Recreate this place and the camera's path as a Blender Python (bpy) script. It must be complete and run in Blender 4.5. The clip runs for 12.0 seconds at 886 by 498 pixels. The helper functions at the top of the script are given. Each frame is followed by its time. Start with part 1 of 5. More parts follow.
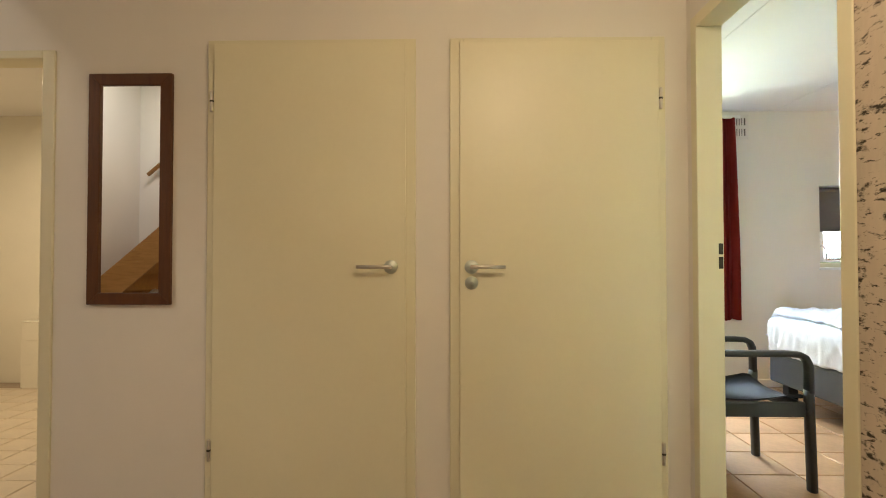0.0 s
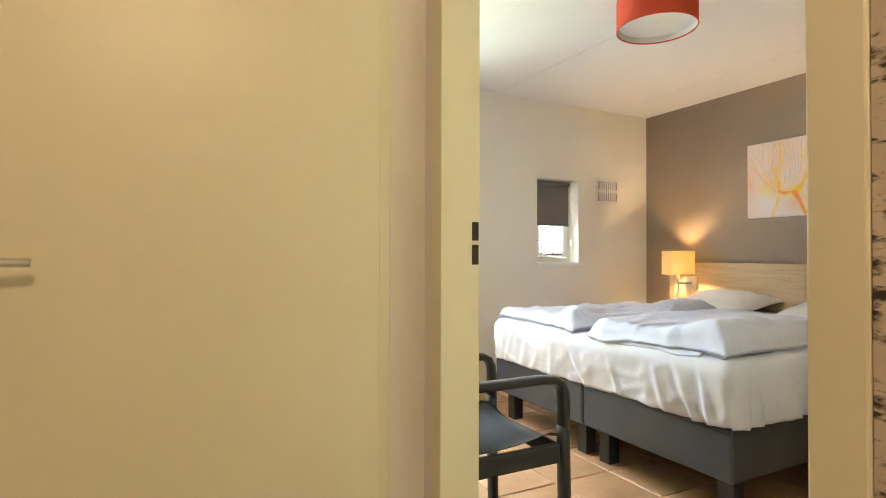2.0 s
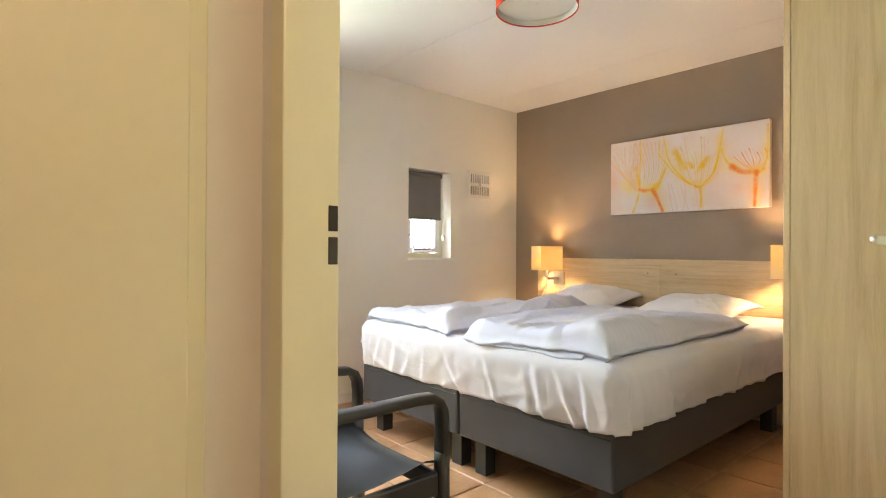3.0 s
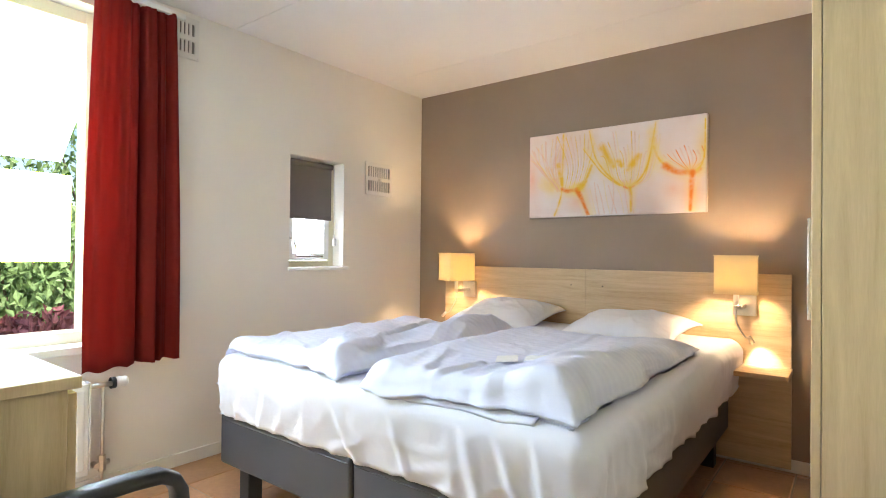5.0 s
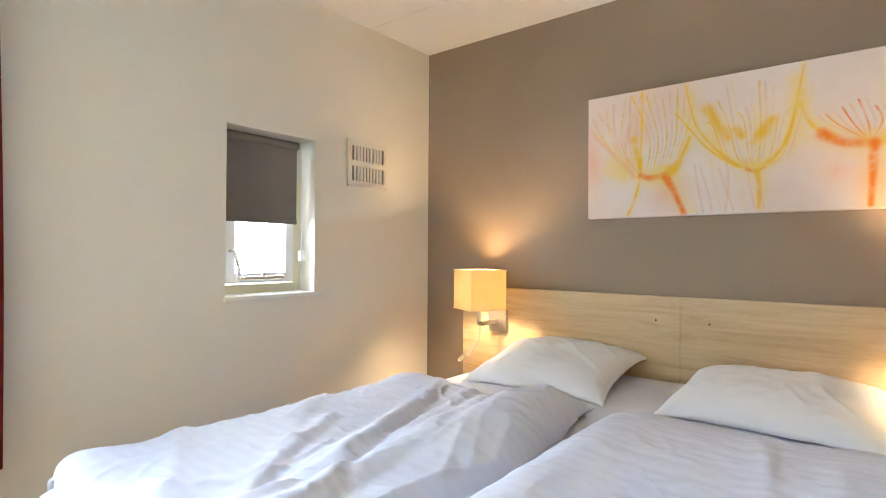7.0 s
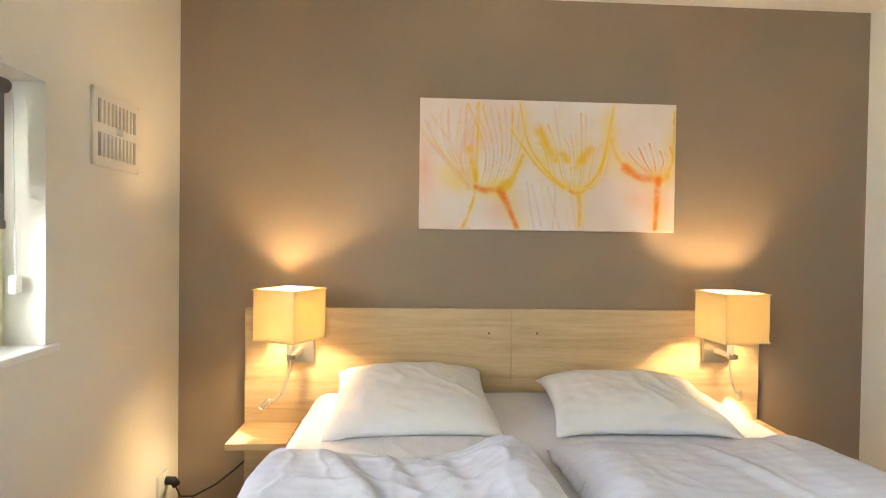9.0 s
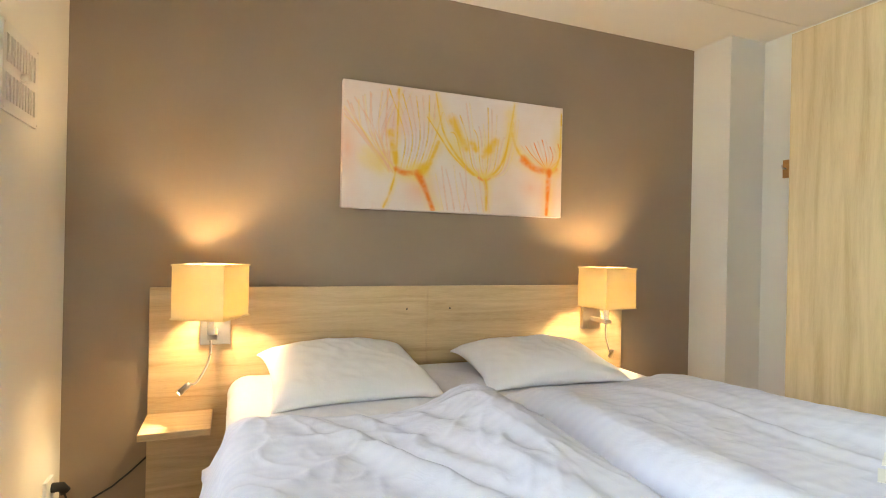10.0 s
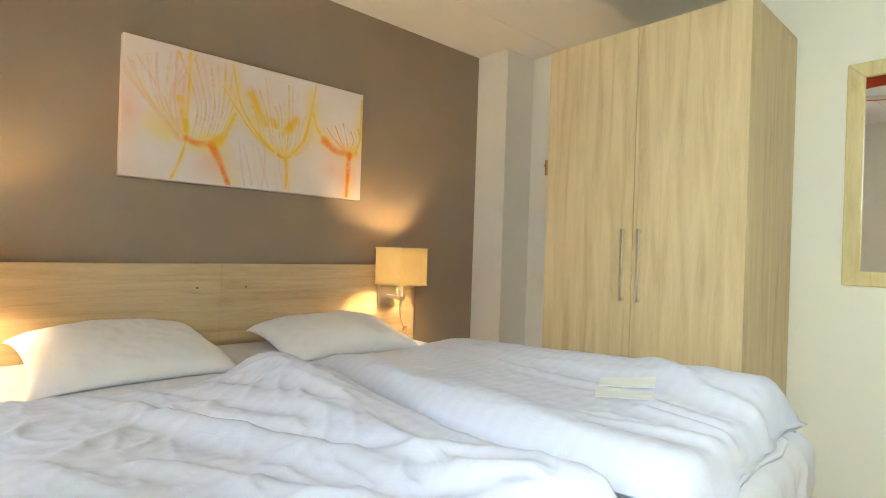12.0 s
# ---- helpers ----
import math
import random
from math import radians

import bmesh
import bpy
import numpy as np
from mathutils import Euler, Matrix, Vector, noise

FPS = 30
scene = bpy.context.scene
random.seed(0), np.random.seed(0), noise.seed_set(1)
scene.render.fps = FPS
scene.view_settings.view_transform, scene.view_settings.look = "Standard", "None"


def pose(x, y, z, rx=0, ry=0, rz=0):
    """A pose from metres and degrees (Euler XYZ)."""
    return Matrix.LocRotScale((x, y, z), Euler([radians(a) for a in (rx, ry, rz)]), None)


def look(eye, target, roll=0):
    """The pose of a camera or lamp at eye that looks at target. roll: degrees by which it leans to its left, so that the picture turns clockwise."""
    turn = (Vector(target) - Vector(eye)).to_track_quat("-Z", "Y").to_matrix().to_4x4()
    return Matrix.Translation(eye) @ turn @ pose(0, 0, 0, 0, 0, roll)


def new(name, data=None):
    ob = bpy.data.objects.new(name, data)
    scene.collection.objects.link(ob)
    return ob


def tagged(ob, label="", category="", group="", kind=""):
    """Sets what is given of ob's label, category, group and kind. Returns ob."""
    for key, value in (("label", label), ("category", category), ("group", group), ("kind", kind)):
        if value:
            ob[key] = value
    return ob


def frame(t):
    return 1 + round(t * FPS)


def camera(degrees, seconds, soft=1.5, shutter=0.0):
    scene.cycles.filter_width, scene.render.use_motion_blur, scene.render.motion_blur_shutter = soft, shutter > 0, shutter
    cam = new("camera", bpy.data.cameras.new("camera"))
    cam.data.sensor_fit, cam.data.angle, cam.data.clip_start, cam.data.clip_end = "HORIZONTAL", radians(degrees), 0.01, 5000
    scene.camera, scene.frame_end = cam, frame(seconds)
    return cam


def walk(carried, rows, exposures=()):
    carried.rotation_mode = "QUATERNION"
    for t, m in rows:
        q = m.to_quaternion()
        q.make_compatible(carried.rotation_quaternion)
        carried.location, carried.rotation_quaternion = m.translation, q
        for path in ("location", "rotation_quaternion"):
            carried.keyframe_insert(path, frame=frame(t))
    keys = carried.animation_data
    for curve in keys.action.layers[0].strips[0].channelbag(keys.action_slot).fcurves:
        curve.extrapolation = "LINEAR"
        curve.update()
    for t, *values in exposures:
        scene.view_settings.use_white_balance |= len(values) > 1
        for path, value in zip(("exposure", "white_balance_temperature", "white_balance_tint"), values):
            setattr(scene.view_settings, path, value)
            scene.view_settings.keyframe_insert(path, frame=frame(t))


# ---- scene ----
cam = camera(79.4, 12.0, soft=1.0)
PATH = [
    (0, (0.046, -0.034, 1.078), (0.0, 1.965, 1.12), 0.0),
    (0.5, (0.095, 0.303, 1.068), (0.239, 2.297, 1.114), -0.1),
    (1, (0.211, 0.601, 1.062), (0.598, 2.563, 1.1), 0.1),
    (1.5, (0.335, 0.829, 1.061), (0.994, 2.717, 1.096), 0.3),
    (2, (0.462, 1.031, 1.063), (1.374, 2.811, 1.091), 0.2),
    (2.5, (0.566, 1.177, 1.065), (1.673, 2.842, 1.08), 0.2),
    (3, (0.647, 1.308, 1.067), (1.962, 2.814, 1.077), 0.3),
    (3.5, (0.698, 1.429, 1.067), (2.164, 2.789, 1.081), 0.3),
    (5.5, (1.352, 1.969, 1.131), (2.939, 3.185, 1.15), 0.6),
    (6, (1.61, 2.118, 1.154), (3.136, 3.411, 1.168), 0.5),
    (6.5, (1.86, 2.324, 1.171), (3.373, 3.632, 1.187), 0.4),
    (8.5, (2.155, 3.377, 1.29), (4.122, 3.737, 1.279), 0.4),
    (9, (2.118, 3.619, 1.311), (4.115, 3.503, 1.279), 0.8),
    (9.5, (2.093, 3.833, 1.256), (4.036, 3.357, 1.251), 0.9),
    (10, (2.091, 4.026, 1.187), (3.95, 3.289, 1.189), 1.2),
    (10.5, (2.083, 4.15, 1.139), (3.865, 3.241, 1.142), 1.5),
    (11, (2.058, 4.17, 1.108), (3.764, 3.126, 1.108), 1.6),
    (11.5, (2.038, 4.138, 1.096), (3.652, 2.958, 1.097), 1.6),
    (12, (2.014, 4.066, 1.112), (3.481, 2.707, 1.115), 1.9),
]
walk(cam, [(t, look(eye, target, roll)) for t, eye, target, roll in PATH], [(0.0, 0.40, 6450, 11), (1.0, 0.52, 6300, 8), (2.0, 0.42, 6850, 15), (3.0, 0.36, 7050, 19), (5.5, 0.55, 6100, 17), (6.5, 0.50, 6200, 15), (8.5, 0.49, 6750, 12), (10.0, 0.40, 7000, 11), (12.0, 0.22, 7050, 8)])

from mathutils.bvhtree import BVHTree

# ---- world, sun, large lights ----
world = bpy.data.worlds.new("sky")
scene.world = world
world.use_nodes = True
wn, wl = world.node_tree.nodes, world.node_tree.links
sky = wn.new("ShaderNodeTexSky")
sky.sky_type, sky.sun_disc = "NISHITA", False
sky.sun_elevation, sky.sun_rotation = radians(48), radians(200)
wn["Background"].inputs["Strength"].default_value = 0.15
wl.new(sky.outputs[0], wn["Background"].inputs["Color"])


def lamp(name, kind, m, energy, colour, size=0.1, size_y=None, spot=60, blend=0.5):
    data = bpy.data.lights.new(name, kind)
    data.energy, data.color = energy, colour
    if kind == "AREA":
        data.shape, data.size, data.size_y = "RECTANGLE", size, size_y or size
    elif kind == "SUN":
        data.angle = size
    else:
        data.shadow_soft_size = size
        if kind == "SPOT":
            data.spot_size, data.spot_blend = radians(spot), blend
    ob = new(name, data)
    ob.matrix_world = m
    return ob


lamp("sun", "SUN", look((0, -10, 11), (0.6, 0, 0)), 5.0, (1.0, 0.95, 0.86), radians(0.6))
# daylight in the window openings: sky light from above, green garden light from below
lamp("window_sky_light", "AREA", look((1.71, 5.08, 1.94), (1.71, 4.38, 1.16)), 87.0, (0.64, 0.80, 1.0), 1.0, 0.98)
lamp("window_garden_light", "AREA", look((1.71, 5.43, 1.29), (1.71, 2.0, 1.29)), 14.0, (0.82, 1.0, 0.15), 1.1, 0.50)
lamp("small_window_light", "AREA", look((3.38, 4.87, 1.36), (3.38, 3.0, 1.36)), 21.0, (0.80, 0.91, 1.0), 0.44, 0.70)
# unseen hall ceiling lamp; added fill lights in the bathroom and the landing upstairs
lamp("hall_light", "POINT", look((0.38, 0.50, 2.215), (0.38, 0.50, 0)), 28.0, (1.0, 0.775, 0.49), 0.11)
lamp("bathroom_fill", "AREA", look((-3.0, 3.4, 2.28), (-3.0, 3.4, 0)), 17.0, (1.0, 0.80, 0.52), 0.35, 0.35)
lamp("landing_fill", "AREA", look((-2.9, -0.6, 3.38), (-2.9, -0.6, 0)), 17.0, (1.0, 0.93, 0.82), 0.5, 0.5)


# ---- materials ----
def mat(name, base, rough=0.6, metal=0.0, vary=0.06, scale=6.0, fine=90.0, bump=0.05, spec=0.5, stretch=(1, 1, 1), second=None):
    m = bpy.data.materials.new(name)
    m.use_nodes = True
    n, l = m.node_tree.nodes, m.node_tree.links
    b = n["Principled BSDF"]
    b.inputs["Roughness"].default_value, b.inputs["Metallic"].default_value = rough, metal
    b.inputs["Specular IOR Level"].default_value = spec
    co, mp = n.new("ShaderNodeTexCoord"), n.new("ShaderNodeMapping")
    mp.inputs["Scale"].default_value = stretch
    l.new(co.outputs["Object"], mp.inputs["Vector"])
    big, small = n.new("ShaderNodeTexNoise"), n.new("ShaderNodeTexNoise")
    for tex, s in ((big, scale), (small, fine)):
        tex.inputs["Scale"].default_value = s
        tex.inputs["Detail"].default_value = 5
        l.new(mp.outputs[0], tex.inputs["Vector"])
    both = n.new("ShaderNodeMath")
    both.operation = "MULTIPLY_ADD"
    both.inputs[1].default_value = 0.35
    l.new(small.outputs[0], both.inputs[0])
    l.new(big.outputs[0], both.inputs[2])
    ramp = n.new("ShaderNodeValToRGB")
    lo = second or [max(0, c * (1 - vary * 1.6)) for c in base]
    hi = [min(1, c * (1 + vary)) for c in base]
    ramp.color_ramp.elements[0].position, ramp.color_ramp.elements[1].position = 0.42, 0.95
    ramp.color_ramp.elements[0].color, ramp.color_ramp.elements[1].color = (*lo, 1), (*hi, 1)
    l.new(both.outputs[0], ramp.inputs[0])
    l.new(ramp.outputs[0], b.inputs["Base Color"])
    if bump:
        bp = n.new("ShaderNodeBump")
        bp.inputs["Strength"].default_value, bp.inputs["Distance"].default_value = bump, 0.004
        l.new(small.outputs[0], bp.inputs["Height"])
        l.new(bp.outputs[0], b.inputs["Normal"])
    return m


def oak(name, stretch, pale=(0.62, 0.465, 0.285), dark=(0.40, 0.262, 0.132)):
    """Light sawn-oak laminate; stretch is small along the grain."""
    m = mat(name, pale, 0.45, 0, 0.05, 5.0, 60.0, 0.10, 0.4, stretch, dark)
    n, l = m.node_tree.nodes, m.node_tree.links
    ramp = n["Color Ramp"]
    ramp.color_ramp.elements[0].position, ramp.color_ramp.elements[1].position = 0.36, 0.86
    mid = ramp.color_ramp.elements.new(0.60)
    mid.color = (*[0.35 * d + 0.65 * p for p, d in zip(pale, dark)], 1)
    for node in n:
        if node.bl_idname == "ShaderNodeTexNoise":
            node.inputs["Distortion"].default_value = 1.1
    return m


M_WALL = mat("painted_wall", (0.81, 0.768, 0.698), 0.85, 0, 0.015, 2.5, 260, 0.10, 0.3)
M_TAUPE = mat("taupe_paint", (0.305, 0.231, 0.170), 0.55, 0, 0.04, 3.0, 260, 0.16, 0.35)
M_CEIL = mat("ceiling_paint", (0.82, 0.80, 0.78), 0.9, 0, 0.012, 2.0, 180, 0.06, 0.3)
M_CREAM = mat("cream_lacquer", (0.77, 0.72, 0.525), 0.34, 0, 0.015, 1.5, 90, 0.02, 0.5)
M_DOOR = mat("cream_door_lacquer", (0.79, 0.74, 0.54), 0.40, 0, 0.02, 1.2, 40, 0.02, 0.5)
M_WHITE = mat("white_lacquer", (0.82, 0.82, 0.80), 0.35, 0, 0.01, 3, 80, 0.02)
M_SATIN = mat("satin_nickel", (0.88, 0.86, 0.80), 0.26, 1.0, 0.03, 20, 200, 0.02)
M_STEEL = mat("brushed_steel", (0.68, 0.63, 0.56), 0.30, 1.0, 0.05, 20, 200, 0.03)
M_ROSE = mat("matt_nickel", (0.60, 0.63, 0.56), 0.5, 0.7, 0.04, 20, 200, 0.02)
M_CHROME = mat("chrome", (0.75, 0.75, 0.76), 0.12, 1.0, 0.03, 20, 100, 0.0)
M_DARKMETAL = mat("dark_slot", (0.05, 0.045, 0.035), 0.6, 0.3, 0.1, 20, 100, 0.0)
M_OAKV = oak("oak_laminate_upright", (4.4, 4.4, 0.30), (0.64, 0.490, 0.290), (0.470, 0.325, 0.168))
M_OAKH = oak("oak_laminate_level", (4.2, 0.30, 4.2))
M_OAKF = oak("oak_frame", (6.0, 6.0, 0.8), (0.62, 0.50, 0.26), (0.48, 0.36, 0.17))
M_STAIR = oak("stair_wood", (0.8, 6.0, 6.0), (0.50, 0.26, 0.08), (0.36, 0.17, 0.05))
M_WALNUT = oak("dark_brown_frame", (8, 8, 0.7), (0.115, 0.042, 0.013), (0.070, 0.024, 0.008))
M_TILE = mat("terracotta_tile", (0.56, 0.30, 0.16), 0.42, 0, 0.12, 4.0, 45, 0.10, 0.45, (1, 1, 1), (0.40, 0.215, 0.105))
M_GROUT = mat("grout", (0.42, 0.33, 0.25), 0.9, 0, 0.12, 12, 140, 0.2)
M_BATHTILE = mat("bath_floor_tile", (0.66, 0.56, 0.43), 0.4, 0, 0.08, 5, 60, 0.05)
M_BATHWALL = mat("bath_wall_tile", (0.80, 0.76, 0.66), 0.25, 0, 0.02, 4, 60, 0.02)
M_SHEET = mat("white_sheet", (0.745, 0.748, 0.84), 0.85, 0, 0.015, 5, 400, 0.08, 0.25)
M_PILLOW = mat("white_pillowcase", (0.80, 0.80, 0.84), 0.82, 0, 0.015, 5, 400, 0.08, 0.25)
M_LEATHER = mat("dark_grey_leatherette", (0.050, 0.053, 0.062), 0.46, 0, 0.10, 7, 320, 0.16, 0.5)
M_PLASTIC = mat("anthracite_plastic", (0.030, 0.033, 0.036), 0.42, 0, 0.08, 9, 380, 0.10, 0.5)
M_BLACK = mat("black_rubber", (0.015, 0.015, 0.015), 0.5, 0, 0.1, 9, 90, 0.02)
M_CURTAIN = mat("red_curtain_cloth", (0.25, 0.020, 0.014), 0.82, 0, 0.10, 9, 330, 0.30, 0.25, (1, 1, 0.35))
M_RED = mat("red_lamp_cloth", (0.60, 0.075, 0.030), 0.8, 0, 0.06, 9, 380, 0.2, 0.25)
M_BLIND = mat("grey_blind_cloth", (0.185, 0.168, 0.158), 0.85, 0, 0.05, 6, 420, 0.15, 0.25)
M_VENT = mat("vent_plastic", (0.76, 0.72, 0.67), 0.45, 0, 0.02, 6, 90, 0.02)
# grey that puts the shade inside the vent slots into colour
M_SLOT_SHADE = mat("vent_slot_shade", (0.17, 0.155, 0.14), 0.8, 0, 0.1, 20, 300, 0.1)
M_CANVAS = mat("canvas_print_ground", (0.80, 0.745, 0.74), 0.75, 0, 0.03, 4.0, 420, 0.12, 0.3, (1, 1, 1), (0.79, 0.62, 0.54))

M_PAPER = mat("paper", (0.80, 0.81, 0.82), 0.7, 0, 0.02, 10, 200, 0.02)


def canvas_wash(m, spots):
    """Soft washes of watercolour printed on the canvas: centre, reach and colour of each."""
    n, l = m.node_tree.nodes, m.node_tree.links
    colour = n["Color Ramp"].outputs[0]
    for (y, z), (ry, rz), tint, full in spots:
        mp, grad, mul, mix = n.new("ShaderNodeMapping"), n.new("ShaderNodeTexGradient"), n.new("ShaderNodeMath"), n.new("ShaderNodeMix")
        mp.vector_type = "TEXTURE"
        mp.inputs["Location"].default_value, mp.inputs["Scale"].default_value = (4.384, y, z), (1.0, ry, rz)
        grad.gradient_type = "QUADRATIC_SPHERE"
        mul.operation = "MULTIPLY"
        mul.inputs[1].default_value = full
        mix.data_type = "RGBA"
        mix.inputs["B"].default_value = (*tint, 1)
        l.new(n["Texture Coordinate"].outputs["Object"], mp.inputs[0])
        l.new(mp.outputs[0], grad.inputs[0])
        l.new(grad.outputs[1], mul.inputs[0])
        l.new(mul.outputs[0], mix.inputs["Factor"])
        l.new(colour, mix.inputs["A"])
        colour = mix.outputs["Result"]
    l.new(colour, n["Principled BSDF"].inputs["Base Color"])


PINK, YELLOW = (0.82, 0.42, 0.27), (0.82, 0.60, 0.14)
WASHES = [((2.56, 1.47), (0.10, 0.16), PINK, 0.9), ((2.66, 1.50), (0.12, 0.12), PINK, 0.6), ((2.58, 1.60), (0.20, 0.09), PINK, 0.8),
          ((3.57, 1.62), (0.10, 0.22), PINK, 0.7), ((3.24, 1.46), (0.14, 0.12), PINK, 0.7), ((3.28, 1.53), (0.16, 0.08), YELLOW, 1.0),
          ((3.42, 1.58), (0.12, 0.13), YELLOW, 0.9), ((3.04, 1.68), (0.13, 0.17), YELLOW, 0.9), ((2.90, 1.66), (0.10, 0.18), YELLOW, 0.8),
          ((2.92, 1.54), (0.12, 0.08), YELLOW, 0.9), ((2.78, 1.72), (0.08, 0.22), YELLOW, 0.8), ((2.50, 1.72), (0.07, 0.22), YELLOW, 0.8),
          ((3.16, 1.78), (0.10, 0.20), YELLOW, 0.5), ((3.36, 1.74), (0.14, 0.18), PINK, 0.4)]
canvas_wash(M_CANVAS, WASHES)


def print_mat():
    """The canvas with the print's own pigment over its washes."""
    m = M_CANVAS.copy()
    m.name = "canvas_print"
    n, l = m.node_tree.nodes, m.node_tree.links
    pigment, mix = n.new("ShaderNodeAttribute"), n.new("ShaderNodeMix")
    pigment.attribute_name = "pigment"
    mix.data_type = "RGBA"
    base = n["Principled BSDF"].inputs["Base Color"]
    l.new(base.links[0].from_socket, mix.inputs["A"])
    l.new(pigment.outputs["Color"], mix.inputs["B"])
    l.new(pigment.outputs["Alpha"], mix.inputs["Factor"])
    l.new(mix.outputs["Result"], base)
    return m


M_PRINT = print_mat()
M_GRASS = mat("grass", (0.10, 0.17, 0.035), 0.9, 0, 0.3, 4, 60, 0.3)
M_LEAF_RED = mat("red_leaf", (0.30, 0.09, 0.10), 0.6, 0, 0.3, 3, 60, 0.05)
M_LEAF = mat("leaf", (0.27, 0.39, 0.14), 0.6, 0, 0.3, 3, 60, 0.05)
M_BRICK = mat("outer_brick", (0.32, 0.17, 0.11), 0.85, 0, 0.2, 9, 80, 0.2)
M_BARK = mat("bark", (0.16, 0.11, 0.07), 0.9, 0, 0.2, 9, 80, 0.4)


def mirror_mat():
    m = bpy.data.materials.new("silvered_glass")
    m.use_nodes = True
    b = m.node_tree.nodes["Principled BSDF"]
    b.inputs["Base Color"].default_value = (0.88, 0.89, 0.88, 1)
    b.inputs["Metallic"].default_value, b.inputs["Roughness"].default_value = 1.0, 0.015
    return m


def glass_mat():
    m = bpy.data.materials.new("window_glass")
    m.use_nodes = True
    b = m.node_tree.nodes["Principled BSDF"]
    b.inputs["Base Color"].default_value = (0.97, 0.99, 0.98, 1)
    b.inputs["Transmission Weight"].default_value, b.inputs["Roughness"].default_value = 1.0, 0.0
    b.inputs["IOR"].default_value = 1.05
    return m


def shade_mat():
    """Linen lampshade that lets light through."""
    m = mat("linen_shade", (0.66, 0.55, 0.33), 0.85, 0, 0.06, 8, 420, 0.12, 0.2)
    n, l = m.node_tree.nodes, m.node_tree.links
    tr, mix = n.new("ShaderNodeBsdfTranslucent"), n.new("ShaderNodeMixShader")
    tr.inputs["Color"].default_value = (0.92, 0.80, 0.47, 1)
    mix.inputs[0].default_value = 0.26
    l.new(n["Principled BSDF"].outputs[0], mix.inputs[1])
    l.new(tr.outputs[0], mix.inputs[2])
    l.new(mix.outputs[0], n["Material Output"].inputs["Surface"])
    return m


def glow_mat(name, colour, strength):
    m = bpy.data.materials.new(name)
    m.use_nodes = True
    b = m.node_tree.nodes["Principled BSDF"]
    b.inputs["Emission Color"].default_value = (*colour, 1)
    b.inputs["Emission Strength"].default_value = strength
    return m


def stripe_duvet():
    """White satin duvet cover with woven stripes across the bed."""
    m = mat("striped_duvet_cover", (0.700, 0.728, 0.875), 0.7, 0, 0.012, 5, 350, 0.05, 0.35)
    n, l = m.node_tree.nodes, m.node_tree.links
    wave = n.new("ShaderNodeTexWave")
    wave.bands_direction = "X"
    wave.inputs["Scale"].default_value, wave.inputs["Distortion"].default_value = 8.0, 0.3
    l.new(n["Texture Coordinate"].outputs["Object"], wave.inputs["Vector"])
    rr = n.new("ShaderNodeMapRange")
    rr.inputs["To Min"].default_value, rr.inputs["To Max"].default_value = 0.48, 0.82
    l.new(wave.outputs[0], rr.inputs["Value"])
    l.new(rr.outputs[0], n["Principled BSDF"].inputs["Roughness"])
    mix = n.new("ShaderNodeMix")
    mix.data_type, mix.blend_type = "RGBA", "MULTIPLY"
    l.new(wave.outputs[0], mix.inputs["Factor"])
    l.new(n["Color Ramp"].outputs[0], mix.inputs["A"])
    mix.inputs["B"].default_value = (0.982, 0.982, 0.988, 1)
    l.new(mix.outputs["Result"], n["Principled BSDF"].inputs["Base Color"])
    return m


def birch_mat():
    """Wallpaper printed with birch trunks: pale bark, dark eyes and dashes, dark gaps between trunks."""
    m = mat("birch_wallpaper", (0.58, 0.49, 0.39), 0.75, 0, 0.10, 8, 90, 0.03, 0.3, (1, 1, 0.3), (0.50, 0.42, 0.33))
    n, l = m.node_tree.nodes, m.node_tree.links
    co = n["Texture Coordinate"]

    def spots(stretch, scale, at, width):
        mp, tex, rp = n.new("ShaderNodeMapping"), n.new("ShaderNodeTexNoise"), n.new("ShaderNodeValToRGB")
        mp.inputs["Scale"].default_value = stretch
        tex.inputs["Scale"].default_value, tex.inputs["Detail"].default_value, tex.inputs["Roughness"].default_value = scale, 6, 0.65
        rp.color_ramp.elements[0].position, rp.color_ramp.elements[1].position = at, at + width
        l.new(co.outputs["Object"], mp.inputs[0])
        l.new(mp.outputs[0], tex.inputs["Vector"])
        l.new(tex.outputs[0], rp.inputs[0])
        return rp.outputs[0]

    a, b = spots((1, 9, 20), 1.0, 0.570, 0.06), spots((1, 22, 70), 1.0, 0.555, 0.07)
    mx = n.new("ShaderNodeMath")
    mx.operation = "MAXIMUM"
    l.new(a, mx.inputs[0])
    l.new(b, mx.inputs[1])
    mix = n.new("ShaderNodeMix")
    mix.data_type = "RGBA"
    l.new(mx.outputs[0], mix.inputs["Factor"])
    l.new(n["Color Ramp"].outputs[0], mix.inputs["A"])
    mix.inputs["B"].default_value = (0.042, 0.032, 0.024, 1)
    l.new(mix.outputs["Result"], n["Principled BSDF"].inputs["Base Color"])
    return m


def wrinkle(m, scale, strength):
    """Fine crumples of washed cotton, under the weave's own relief."""
    n, l = m.node_tree.nodes, m.node_tree.links
    tex, bp = n.new("ShaderNodeTexNoise"), n.new("ShaderNodeBump")
    tex.inputs["Scale"].default_value, tex.inputs["Detail"].default_value, tex.inputs["Distortion"].default_value = scale, 4, 1.6
    bp.inputs["Strength"].default_value, bp.inputs["Distance"].default_value = strength, 0.012
    l.new(n["Texture Coordinate"].outputs["Object"], tex.inputs["Vector"])
    l.new(tex.outputs[0], bp.inputs["Height"])
    l.new(bp.outputs[0], n["Bump"].inputs["Normal"])


